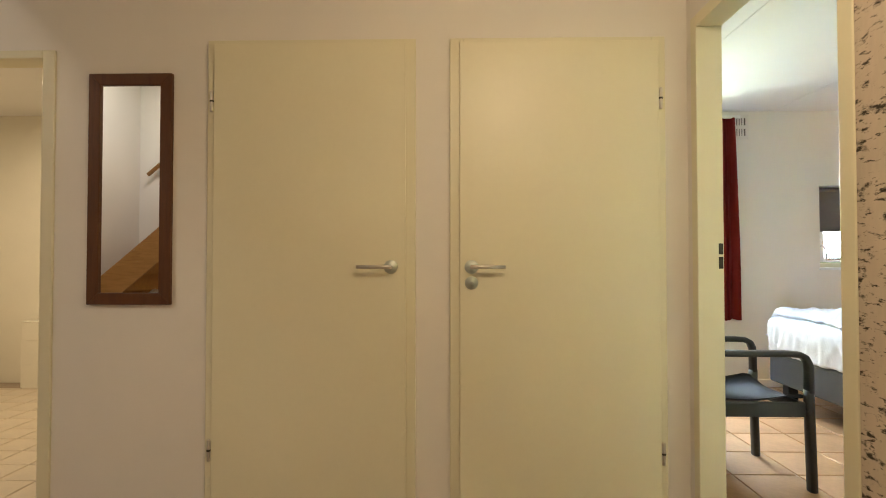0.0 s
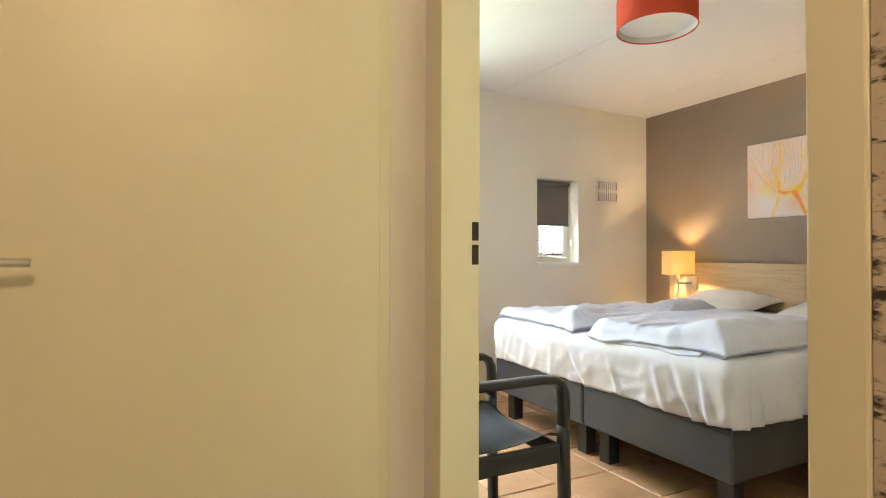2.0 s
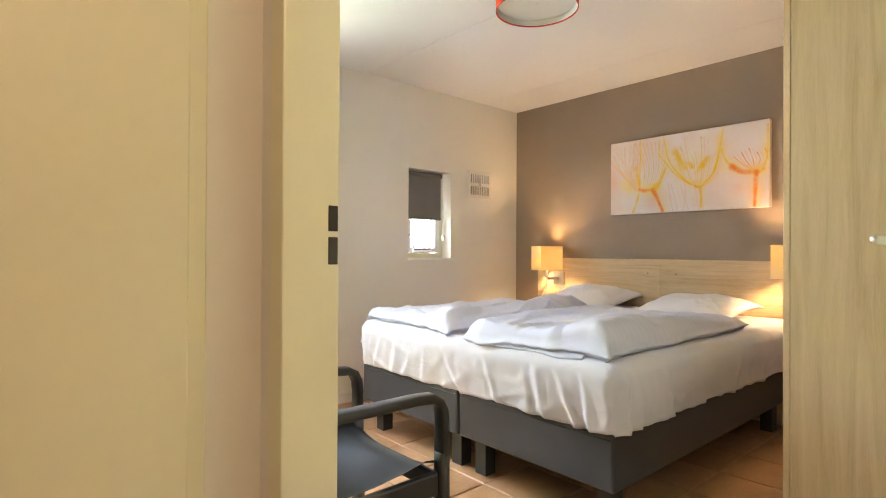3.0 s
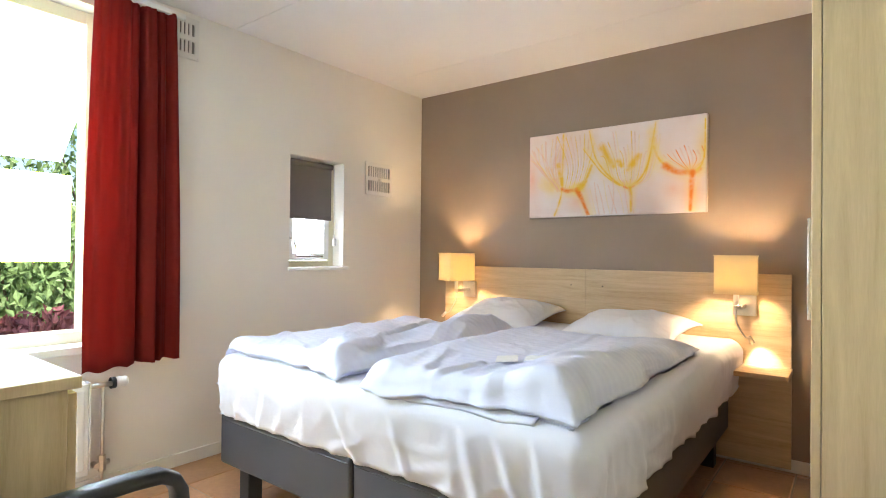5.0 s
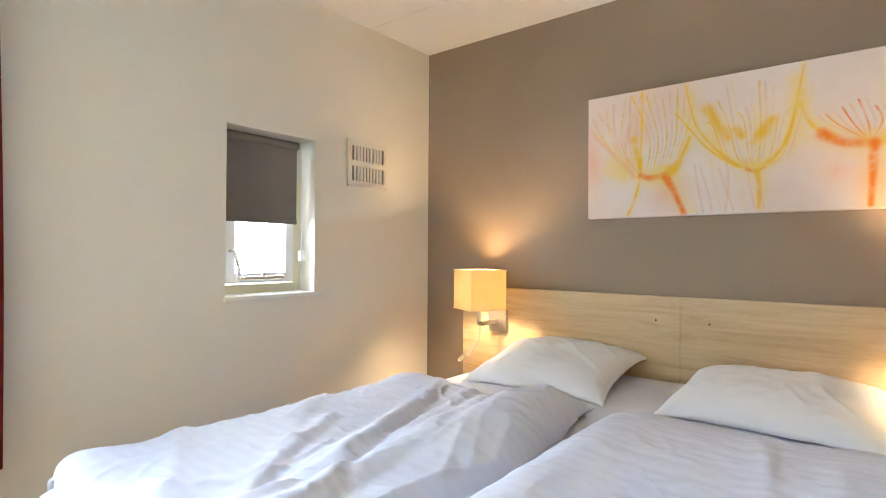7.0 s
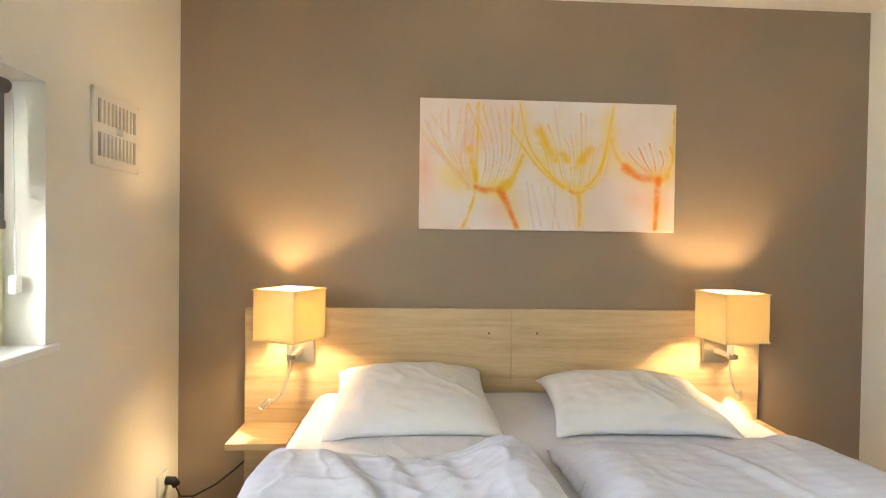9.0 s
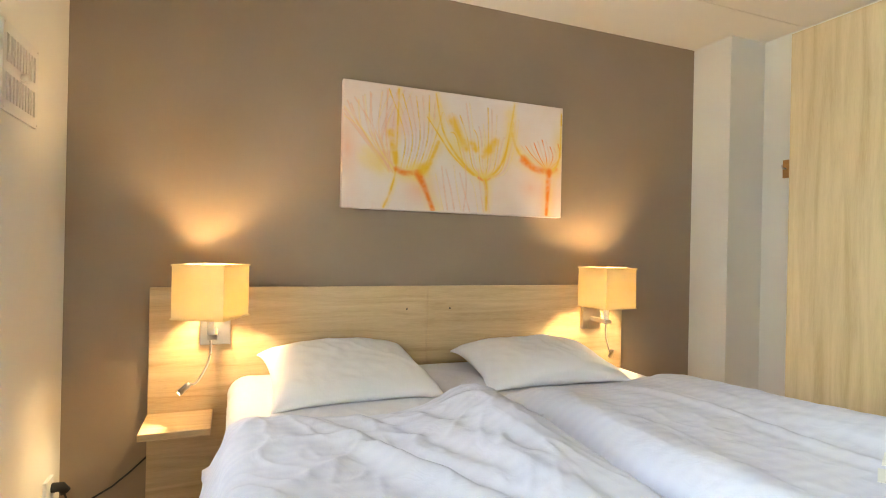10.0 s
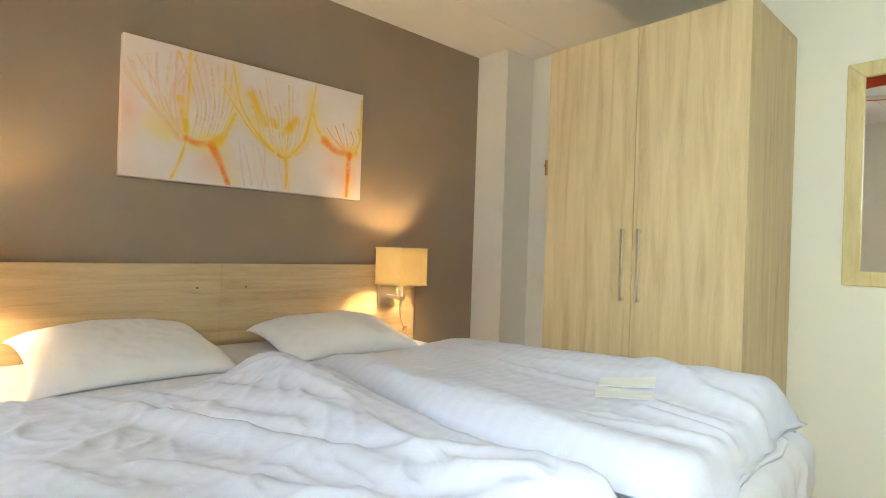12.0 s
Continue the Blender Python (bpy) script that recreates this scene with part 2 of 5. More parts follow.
M_MIRROR, M_GLASS, M_SHADE = mirror_mat(), glass_mat(), shade_mat()
M_DUVET, M_BIRCH = stripe_duvet(), birch_mat()
for cloth, scale, strength in ((M_DUVET, 8.0, 0.30), (M_SHEET, 7.0, 0.30), (M_PILLOW, 7.0, 0.25)):
    wrinkle(cloth, scale, strength)
M_BULB = glow_mat("lamp_bulb_glow", (1.0, 0.69, 0.33), 545.0)
M_LED = glow_mat("led_glow", (1.0, 0.86, 0.60), 40.0)
M_HALLGLOW = glow_mat("ceiling_lamp_glow", (1.0, 0.85, 0.62), 2.0)


# ---- mesh helpers ----
def link(name, bm, material, smooth=False):
    me = bpy.data.meshes.new(name)
    bm.normal_update()
    bm.to_mesh(me)
    bm.free()
    me.materials.append(material)
    if smooth:
        me.polygons.foreach_set("use_smooth", [True] * len(me.polygons))
    return new(name, me)


def part(name, bm, material, parent, label="", smooth=False):
    ob = link(name, bm, material, smooth)
    ob.parent = parent
    if label:
        ob["label"] = label
    return ob


def thing(name, place, label, category, group="", kind=""):
    """An Empty at a thing's base; its parts are built in the world's own axes, then hung under it."""
    ob = new(name)
    ob.empty_display_size = 0.05
    ob.location = place
    return tagged(ob, label, category, group, kind)


def hang(root):
    """Keeps the parts where they were built, now that their thing has a place of its own."""
    inv = Matrix.Translation(root.location).inverted()
    for child in root.children:
        child.matrix_parent_inverse = inv
    return root


def add_box(bm, lo, hi, bevel=0.0, seg=2, m=None):
    vs = [bm.verts.new((x, y, z)) for x in (lo[0], hi[0]) for y in (lo[1], hi[1]) for z in (lo[2], hi[2])]
    fs = [bm.faces.new([vs[i] for i in f]) for f in ((0, 1, 3, 2), (4, 6, 7, 5), (0, 4, 5, 1), (2, 3, 7, 6), (0, 2, 6, 4), (1, 5, 7, 3))]
    geo = vs
    if bevel:
        es = {e for f in fs for e in f.edges}
        r = bmesh.ops.bevel(bm, geom=list(es), offset=bevel, segments=seg, profile=0.5, affect="EDGES")
        geo = list({v for f in r["faces"] for v in f.verts} | {v for v in vs if v.is_valid})
    if m is not None:
        bmesh.ops.transform(bm, matrix=m, verts=geo)
    return geo


def box(lo, hi, bevel=0.0, seg=2, m=None):
    bm = bmesh.new()
    add_box(bm, lo, hi, bevel, seg, m)
    return bm


def boxes(items, bevel=0.0, seg=2):
    bm = bmesh.new()
    for lo, hi in items:
        add_box(bm, lo, hi, bevel, seg)
    return bm


def tube(points, radius, sides=10, taper=1.0, caps=True):
    """A round rod along a list of points."""
    bm = bmesh.new()
    pts = [Vector(p) for p in points]
    rings, up = [], Vector((0, 0, 1))
    for i, p in enumerate(pts):
        d = (pts[min(i + 1, len(pts) - 1)] - pts[max(i - 1, 0)]).normalized()
        a = d.cross(up if abs(d.z) < 0.95 else Vector((1, 0, 0))).normalized()
        b = d.cross(a)
        r = radius * (1 + (taper - 1) * i / max(1, len(pts) - 1))
        rings.append([bm.verts.new(p + (a * math.cos(k * math.tau / sides) + b * math.sin(k * math.tau / sides)) * r) for k in range(sides)])
    for r0, r1 in zip(rings, rings[1:]):
        for k in range(sides):
            bm.faces.new((r0[k], r0[(k + 1) % sides], r1[(k + 1) % sides], r1[k]))
    if caps:
        bm.faces.new(rings[0][::-1])
        bm.faces.new(rings[-1])
    bmesh.ops.recalc_face_normals(bm, faces=bm.faces)
    return bm


def lathe(profile, centre, axis="z", sides=32):
    """Turns (radius, height) pairs round an axis."""
    bm = bmesh.new()
    rings = []
    for r, h in profile:
        ring = []
        for k in range(sides):
            c, s = r * math.cos(k * math.tau / sides), r * math.sin(k * math.tau / sides)
            v = {"z": (c, s, h), "y": (c, h, s), "x": (h, c, s)}[axis]
            ring.append(bm.verts.new(Vector(centre) + Vector(v)))
        rings.append(ring)
    for r0, r1 in zip(rings, rings[1:]):
        for k in range(sides):
            bm.faces.new((r0[k], r0[(k + 1) % sides], r1[(k + 1) % sides], r1[k]))
    bmesh.ops.remove_doubles(bm, verts=bm.verts, dist=1e-5)
    bmesh.ops.recalc_face_normals(bm, faces=bm.faces)
    return bm


def wall_cells(axis, lo, hi, a0, a1, z0, z1, holes):
    """Blocks of a wall lying along an axis, round its holes (a0, a1, z0, z1)."""
    cuts = sorted({a0, a1, *[h[0] for h in holes], *[h[1] for h in holes]})
    out = []
    for c0, c1 in zip(cuts, cuts[1:]):
        mid = (c0 + c1) / 2
        spans, z = [], z0
        for h in sorted([h for h in holes if h[0] < mid < h[1]], key=lambda h: h[2]):
            if h[2] > z:
                spans.append((z, h[2]))
            z = h[3]
        if z < z1:
            spans.append((z, z1))
        for s0, s1 in spans:
            out.append(((c0, lo, s0), (c1, hi, s1)) if axis == "x" else ((lo, c0, s0), (hi, c1, s1)))
    return out


def wall(name, axis, lo, hi, a0, a1, z0, z1, material, holes=(), label=""):
    ob = link(name, boxes(wall_cells(axis, lo, hi, a0, a1, z0, z1, holes)), material)
    return tagged(ob, label, "wall", kind="structure")


# ---- the large structure ----
X_W, X_E, Y_S, Y_N, Z_C = 1.11, 4.42, 1.32, 4.595, 2.360   # bedroom inside
HALL_N = 2.235
wall("wall_hall_north", "x", HALL_N, HALL_N + 0.10, -3.70, 1.028, 0, Z_C, M_WALL,
     [(-1.005, -0.132, 0, 2.022), (0.030, 0.915, 0, 2.022), (-2.60, -1.69, 0, 1.99)], "off-white painted hall wall with door openings")
wall("wall_bedroom_west", "y", 1.028, X_W, -1.75, 4.855, 0, Z_C, M_WALL, [(1.281, 2.173, 0, 2.07)], "off-white painted wall with the bedroom doorway")
wall("wall_bedroom_north", "x", Y_N, 4.855, X_W, 4.60, 0, Z_C, M_WALL, [(1.28, 2.14, 0.67, 2.23), (3.16, 3.60, 1.01, 1.718)], "off-white painted wall with two windows")
wall("wall_bedroom_east", "y", X_E, 4.60, 1.22, Y_N, 0, Z_C, M_TAUPE, (), "taupe painted feature wall behind the bed")
wall("wall_bedroom_south", "x", 1.22, Y_S, X_W, X_E, 0, Z_C, M_WALL, (), "off-white painted wall behind the wardrobe")
wall("wall_column", "x", Y_S, 1.573, 4.173, X_E, 0, Z_C, M_WALL, (), "off-white boxed-in pipe column in the corner")
wall("wall_hall_west", "y", -3.80, -3.70, -1.85, HALL_N + 0.10, 0, 3.4, M_WALL, (), "off-white painted stairwell wall")
wall("wall_hall_south", "x", -1.85, -1.75, -3.70, 1.15, 0, 3.4, M_WALL, (), "off-white painted stairwell wall")
wall("wall_bath_west", "y", -4.5, -4.4, HALL_N + 0.1, 4.7, 0, Z_C, M_BATHWALL, (), "cream tiled bathroom wall")
wall("wall_bath_south", "x", HALL_N, HALL_N + 0.1, -4.5, -3.8, 0, Z_C, M_BATHWALL, (), "cream tiled bathroom wall")
wall("wall_bath_north", "x", 4.6, 4.7, -4.4, -1.2, 0, Z_C, M_BATHWALL, (), "cream tiled bathroom wall")
wall("wall_bath_east", "y", -1.60, -1.50, HALL_N + 0.1, 4.6, 0, Z_C, M_BATHWALL, (), "cream tiled bathroom wall")
tagged(link("wall_bath_ledge", box((-3.62, 4.40, 0), (-1.60, 4.60, 0.56), 0.004), M_BATHWALL), "cream tiled low ledge along the bathroom wall", "ledge", kind="structure")


def grooved_ceiling(name, x0, x1, y0, y1, seams, label):
    cuts = [x0, *seams, x1]
    items = [((x0, y0, Z_C + 0.006), (x1, y1, Z_C + 0.12))]
    for a, b in zip(cuts, cuts[1:]):
        items.append(((a + (0.002 if a != x0 else 0), y0, Z_C), (b - (0.002 if b != x1 else 0), y1, Z_C + 0.012)))
    tagged(link(name, boxes(items), M_CEIL), label, "ceiling", kind="structure")


grooved_ceiling("ceiling", X_W - 0.08, 4.60, 1.22, 4.855, [1.60, 2.775, 3.95], "white board ceiling with narrow joints")
grooved_ceiling("ceiling_hall", -2.0, X_W - 0.08, -1.75, HALL_N + 0.1, [-0.6, 0.6], "white board ceiling of the hall")
tagged(link("ceiling_bath", box((-4.5, HALL_N + 0.1, Z_C), (-1.5, 4.7, Z_C + 0.1)), M_CEIL), "white bathroom ceiling", "ceiling", kind="structure")
tagged(link("ceiling_stairwell", box((-3.8, -1.85, 3.4), (1.15, HALL_N + 0.1, 3.5)), M_CEIL), "white ceiling over the stairs", "ceiling", kind="structure")
floor = tagged(link("floor", box((-4.5, -1.85, -0.14), (4.6, 4.855, -0.005)), M_GROUT), "terracotta tiled floor with sandy joints", "floor", kind="structure")
ground = tagged(link("ground", box((-300, -300, -0.6), (300, 300, -0.16)), M_GRASS), "green lawn round the house", "ground", kind="structure")

tagged(link("wallpaper_birch", box((1.020, -1.75, 0.0), (1.0275, 1.280, Z_C)), M_BIRCH), "wallpaper printed with pale birch trunks", "wallpaper", kind="structure")


def skirting(a, b, material=M_VENT):
    ob = link("baseboard", box(a, b, 0.002, 1), material)
    tagged(ob, "low off-white painted baseboard", "baseboard", kind="structure")


skirting((X_W, Y_N - 0.012, 0), (X_E, Y_N, 0.065))
skirting((X_E - 0.012, 1.573, 0), (X_E, Y_N - 0.012, 0.065))
skirting((X_W + 0.3, Y_S, 0), (2.66, Y_S + 0.012, 0.065))
skirting((X_W, 2.18, 0), (X_W + 0.012, Y_N - 0.012, 0.065))


# ---- doors ----
def hinge(door, x, y, z, facing):
    p = part("hinge", lathe([(0, -0.045), (0.006, -0.045), (0.0075, -0.040), (0.0075, 0.040), (0.006, 0.045), (0, 0.045)], (x, y, z), sides=12), M_STEEL, door, "steel pin hinge", True)
    part("hinge_joint", lathe([(0.0083, -0.004), (0.0083, 0.004)], (x, y, z), sides=12), M_DARKMETAL, p)
    return p


def lever(door, x, y, z, way, out, dirn="y"):
    """Round-rose lever handle; way: the side that the lever points to, out: away from the leaf."""
    def P(a, o, h):
        return (x + a, y + o, z + h) if dirn == "y" else (x + o, y + a, z + h)
    part("rose", lathe([(0, 0), (0.029, 0), (0.029, out * 0.004), (0.027, out * 0.007), (0, out * 0.007)], (x, y, z), dirn, 28), M_ROSE, door, "round steel handle rose", True)
    pts = [P(0, out * 0.006, 0), P(0, out * 0.040, 0), P(way * 0.003, out * 0.046, 0), P(way * 0.008, out * 0.048, 0), P(way * 0.138, out * 0.048, 0)]
    part("door_handle", tube(pts, 0.0078, 14), M_STEEL, door, "brushed steel lever handle", True)


def flush_door(name, x0, x1, hinge_left, key, label):
    """Cream rebated door leaf in its frame, on the hall's north wall."""
    y = HALL_N
    d = thing(name, ((x0 + x1) / 2, y, 0), label, "door", kind="structure")
    part("door_frame", boxes([((x0 - 0.027, y - 0.018, 0), (x0 + 0.03, y + 0.10, 2.022)), ((x1 - 0.03, y - 0.018, 0), (x1 + 0.027, y + 0.10, 2.022)),
                              ((x0 + 0.03, y - 0.018, 1.975), (x1 - 0.03, y + 0.10, 2.022))], 0.002, 1), M_CREAM, d, "cream painted door frame")
    l0, l1 = (x0 + 0.003, x1 - 0.014) if hinge_left else (x0 + 0.014, x1 - 0.003)
    part("door_leaf", box((l0, y - 0.030, 0.008), (l1, y - 0.0185, 2.003), 0.003, 2), M_DOOR, d, "smooth cream lacquered door leaf")
    hx = l0 - 0.007 if hinge_left else l1 + 0.007
    for hz in (1.756, 0.278):
        hinge(d, hx, y - 0.030, hz, -1)
    kx, way = (l1 - 0.062, -1) if hinge_left else (l0 + 0.050, 1)
    lever(d, kx, y - 0.030, 1.05, way, -1)
    if key:
        part("lock_rose", lathe([(0, 0), (0.028, 0), (0.028, -0.004), (0.026, -0.007), (0.011, -0.007), (0.011, -0.012), (0, -0.012)], (kx, y - 0.030, 0.983), "y", 28), M_ROSE, d, "round steel lock rose", True)
        part("lock_slot", box((kx - 0.005, y - 0.0435, 0.982), (kx + 0.005, y - 0.042, 0.9845)), M_DARKMETAL, d)
    return hang(d)


flush_door("door_1", -0.988, -0.149, True, False, "closed flush cream door with a steel lever handle")
flush_door("door_2", 0.050, 0.902, False, True, "closed flush cream door with handle and lock")

# bathroom opening trim
trim = link("trim_bath_door", boxes([((-1.745, HALL_N - 0.012, 0), (-1.69, HALL_N + 0.105, 1.99)), ((-2.60, HALL_N - 0.012, 0), (-2.545, HALL_N + 0.105, 1.99)),
                                     ((-2.545, HALL_N - 0.012, 1.955), (-1.745, HALL_N + 0.105, 1.99))], 0.003, 1), M_CREAM)
tagged(trim, "cream painted frame of the open bathroom doorway", "door frame", kind="structure")

# bedroom doorway
dw = thing("door_3", (1.10, 1.80, 0), "open bedroom door of cream lacquer folded against the wall", "door", kind="structure")
FY0, FY1, FX0, FX1 = 1.281, 2.173, 1.016, 1.120
part("door_frame", boxes([((FX0, FY1 - 0.050, 0), (FX1, FY1, 2.07)), ((FX0, FY0, 0), (FX1, FY0 + 0.053, 2.07)), ((FX0, FY0 + 0.053, 2.022), (FX1, FY1 - 0.050, 2.07))], 0.003, 2), M_CREAM, dw, "cream painted door frame")
# latch recesses drawn as thin plates, their inner shade put into the colour
for z0, z1 in ((1.101, 1.145), (1.044, 1.091)):
    part("latch_recess_dark", box((FX1 - 0.022, FY1 - 0.0525, z0), (FX1 - 0.004, FY1 - 0.0500, z1), 0.001, 1), M_DARKMETAL, dw, "dark plate drawn for the shaded latch recess")
turn = pose(1.124, 1.330, 0, 0, 0, 6)
leaf = part("door_leaf", box((0, -0.0, 0.008), (0.83, 0.040, 2.03), 0.003, 2, turn), M_DOOR, dw, "smooth cream lacquered door leaf")
a = turn @ Vector((0.765, 0.040, 1.09))
lever(dw, a.x, a.y, a.z, -1, 1)
hang(dw)


# ---- bedroom windows ----
def windows():
    w = thing("window_1", (1.71, 4.74, 0.66), "large white-framed bedroom window onto the garden", "window", kind="structure")
    part("window_frame", boxes([((1.28, 4.70, 0.67), (1.34, 4.80, 2.23)), ((2.08, 4.70, 0.67), (2.14, 4.80, 2.23)), ((1.34, 4.70, 0.67), (2.08, 4.80, 0.73)), ((1.34, 4.70, 2.17), (2.08, 4.80, 2.23))], 0.004), M_CREAM, w)
    part("pane", box((1.34, 4.738, 0.73), (2.08, 4.742, 2.17)), M_GLASS, w).visible_shadow = False
    part("window_sill", box((1.26, 4.575, 0.640), (2.16, 4.72, 0.676), 0.005), M_WHITE, w, "white window sill")
    hang(w)
    s = thing("window_2", (3.38, 4.74, 1.0), "small tilting window with a half-lowered grey blind", "window", kind="structure")
    x0, x1, z0, z1 = 3.16, 3.60, 1.01, 1.718
    part("window_frame", boxes([((x0, 4.70, z0), (x0 + 0.045, 4.79, z1)), ((x1 - 0.045, 4.70, z0), (x1, 4.79, z1)), ((x0 + 0.045, 4.70, z0), (x1 - 0.045, 4.79, z0 + 0.045)), ((x0 + 0.045, 4.70, z1 - 0.045), (x1 - 0.045, 4.79, z1))], 0.004), M_CREAM, s, "cream window frame")
    a, b, c, d = x0 + 0.05, x1 - 0.05, z0 + 0.05, z1 - 0.05
    part("sash", boxes([((a, 4.685, c), (a + 0.045, 4.745, d)), ((b - 0.045, 4.685, c), (b, 4.745, d)), ((a + 0.045, 4.685, c), (b - 0.045, 4.745, c + 0.045)), ((a + 0.045, 4.685, d - 0.045), (b - 0.045, 4.745, d))], 0.005), M_WHITE, s, "white opening sash")
    part("pane", box((a + 0.045, 4.713, c + 0.045), (b - 0.045, 4.717, d - 0.045)), M_GLASS, s).visible_shadow = False
    part("window_sill", box((x0 - 0.01, 4.580, z0 - 0.016), (x1 + 0.04, 4.71, z0 + 0.005), 0.004), M_WHITE, s, "white window sill")
    stay = part("casement_stay", box((a + 0.05, 4.655, c + 0.015), (b - 0.07, 4.672, c + 0.030), 0.003), M_CHROME, s, "chrome casement stay")
    part("stay_peg", lathe([(0, 0), (0.007, 0), (0.007, 0.02), (0, 0.02)], ((a + b) / 2, 4.664, c + 0.028), sides=12), M_CHROME, stay, "", True)
    part("sash_handle", tube([(a + 0.02, 4.685, 1.20), (a + 0.02, 4.655, 1.20), (a + 0.022, 4.645, 1.185), (a + 0.035, 4.640, 1.13), (a + 0.038, 4.640, 1.09)], 0.007, 10), M_CHROME, s, "chrome sash lever", True)
    hang(s)
    b2 = thing("roller_blind", (3.38, 4.66, 1.70), "grey roller blind half lowered over the small window", "blind")
    part("blind_cloth", box((x0 + 0.010, 4.660, 1.345), (x1 - 0.055, 4.6615, 1.685)), M_BLIND, b2)
    part("bottom_bar", box((x0 + 0.010, 4.655, 1.325), (x1 - 0.055, 4.667, 1.347), 0.003), M_BLIND, b2, "grey cloth-covered bottom bar")
    part("roller", tube([(x0 + 0.006, 4.664, 1.690), (x1 - 0.050, 4.664, 1.690)], 0.019, 16), M_BLIND, b2, "", True)
    part("pull_chain", tube([(x1 - 0.035, 4.655, 1.68), (x1 - 0.034, 4.652, 1.45), (x1 - 0.032, 4.650, 1.19)], 0.0022, 6), M_WHITE, b2, "thin white bead chain", True)
    part("chain_weight", box((x1 - 0.045, 4.638, 1.155), (x1 - 0.020, 4.660, 1.205), 0.006), M_WHITE, b2, "white plastic chain tensioner")
    hang(b2)


windows()


def vent(x0, x1, z0, z1, label):
    """Wall grille with two rows of upright slots and a small knob."""
    v = thing("wall_vent", ((x0 + x1) / 2, Y_N, z0), label, "vent", "ventilation grilles")
    y, my = Y_N, 0.022
    zs = [z0 + 0.030, (z0 + z1) / 2 - 0.014, (z0 + z1) / 2 + 0.014, z1 - 0.030]
    # sheet behind the slots, coloured as the shade in them
    part("backing", box((x0 + 0.01, y - 0.003, z0 + 0.01), (x1 - 0.01, y + 0.004, z1 - 0.01)), M_SLOT_SHADE, v, "grey backing sheet that gives the slots their shade")
    fr = [((x0, y - 0.010, z0), (x1, y - 0.002, zs[0])), ((x0, y - 0.010, zs[1]), (x1, y - 0.002, zs[2])), ((x0, y - 0.010, zs[3]), (x1, y - 0.002, z1))]
    for a, b in ((zs[0], zs[1]), (zs[2], zs[3])):
        fr += [((x0, y - 0.010, a), (x0 + 0.024, y - 0.002, b)), ((x1 - 0.024, y - 0.010, a), (x1, y - 0.002, b))]
    part("frame", boxes(fr), M_VENT, v)
    count = 10
    for a, b in ((zs[0], zs[1]), (zs[2], zs[3])):
        for i in range(1, count):
            cx = x0 + 0.024 + (x1 - x0 - 0.048) * i / count
            part("slat", box((cx - 0.0056, y - 0.010, a), (cx + 0.0056, y - 0.002, b)), M_VENT, v)
    part("knob", lathe([(0, -0.028), (0.011, -0.028), (0.012, -0.022), (0.010, -0.010)], ((x0 + x1) / 2, y, (z0 + z1) / 2), "y", 16), M_VENT, v, "", True)
    for sx in (x0 + 0.008, x1 - 0.008):
        for sz in (z0 + 0.008, z1 - 0.008):
            part("screw", lathe([(0, -0.0115), (0.003, -0.0115), (0.003, -0.010)], (sx, y, sz), "y", 8), M_STEEL, v)
    return hang(v)


vent(2.305, 2.565, 2.115, 2.330, "off-white slotted wall vent partly behind the curtain")
vent(3.796, 4.066, 1.528, 1.766, "off-white slotted wall vent beside the small window")


# ---- curtain and radiator ----
def curtain():
    c = thing("curtain", (2.22, 4.50, 2.28), "red woven curtain hanging in deep folds, drawn aside", "curtain")
    x0, x1, z0, z1 = 2.010, 2.440, 0.582, 2.280
    bm = bmesh.new()
    nx, nz = 170, 44
    grooves = ((0.30, 0.060, 0.018), (0.585, 0.017, 0.062), (0.745, 0.018, 0.062), (0.90, 0.030, 0.022))
    grid = []
    for j in range(nz + 1):
        v = j / nz
        row = []
        for i in range(nx + 1):
            u = i / nx
            gather = 1 - 0.16 * (v ** 2)
            fold = math.sin(u * 17 + 1.3 * math.sin(u * 6 + 1)) * (0.010 + 0.008 * (1 - v)) * (0.45 + 0.55 * u)
            fold += sum(deep * math.exp(-((u - at - 0.03 * (1 - v) * (0.5 - at)) / wide) ** 2) for at, wide, deep in grooves) * (0.8 + 0.2 * v)
            fold += math.sin(u * 55 + 2) * 0.006 * v + 0.012 * noise.noise((u * 5, v * 2.0, 3.1))
            x = (x0 + x1) / 2 + (u - 0.5) * (x1 - x0) * gather
            x += 0.010 * math.cos(u * 17) * (1 - 0.5 * v)
            row.append(bm.verts.new((x, 4.505 + fold, z0 + (z1 - z0) * v - 0.020 * (1 - v) * (1 - u) + 0.006 * math.sin(u * 24) * (1 - v))))
        grid.append(row)
    for j in range(nz):
        for i in range(nx):
            bm.faces.new((grid[j][i], grid[j][i + 1], grid[j + 1][i + 1], grid[j + 1][i]))
    bmesh.ops.solidify(bm, geom=bm.faces[:], thickness=0.003)
    part("curtain_cloth", bm, M_CURTAIN, c, "", True)
    part("curtain_rail", box((1.18, 4.495, 2.275), (2.45, 4.520, 2.300), 0.003), M_WHITE, c, "white curtain rail")
    for bx in (1.30, 1.90, 2.40):
        part("rail_bracket", box((bx - 0.012, 4.515, 2.278), (bx + 0.012, Y_N, 2.297), 0.002), M_WHITE, c)
    hang(c)


curtain()


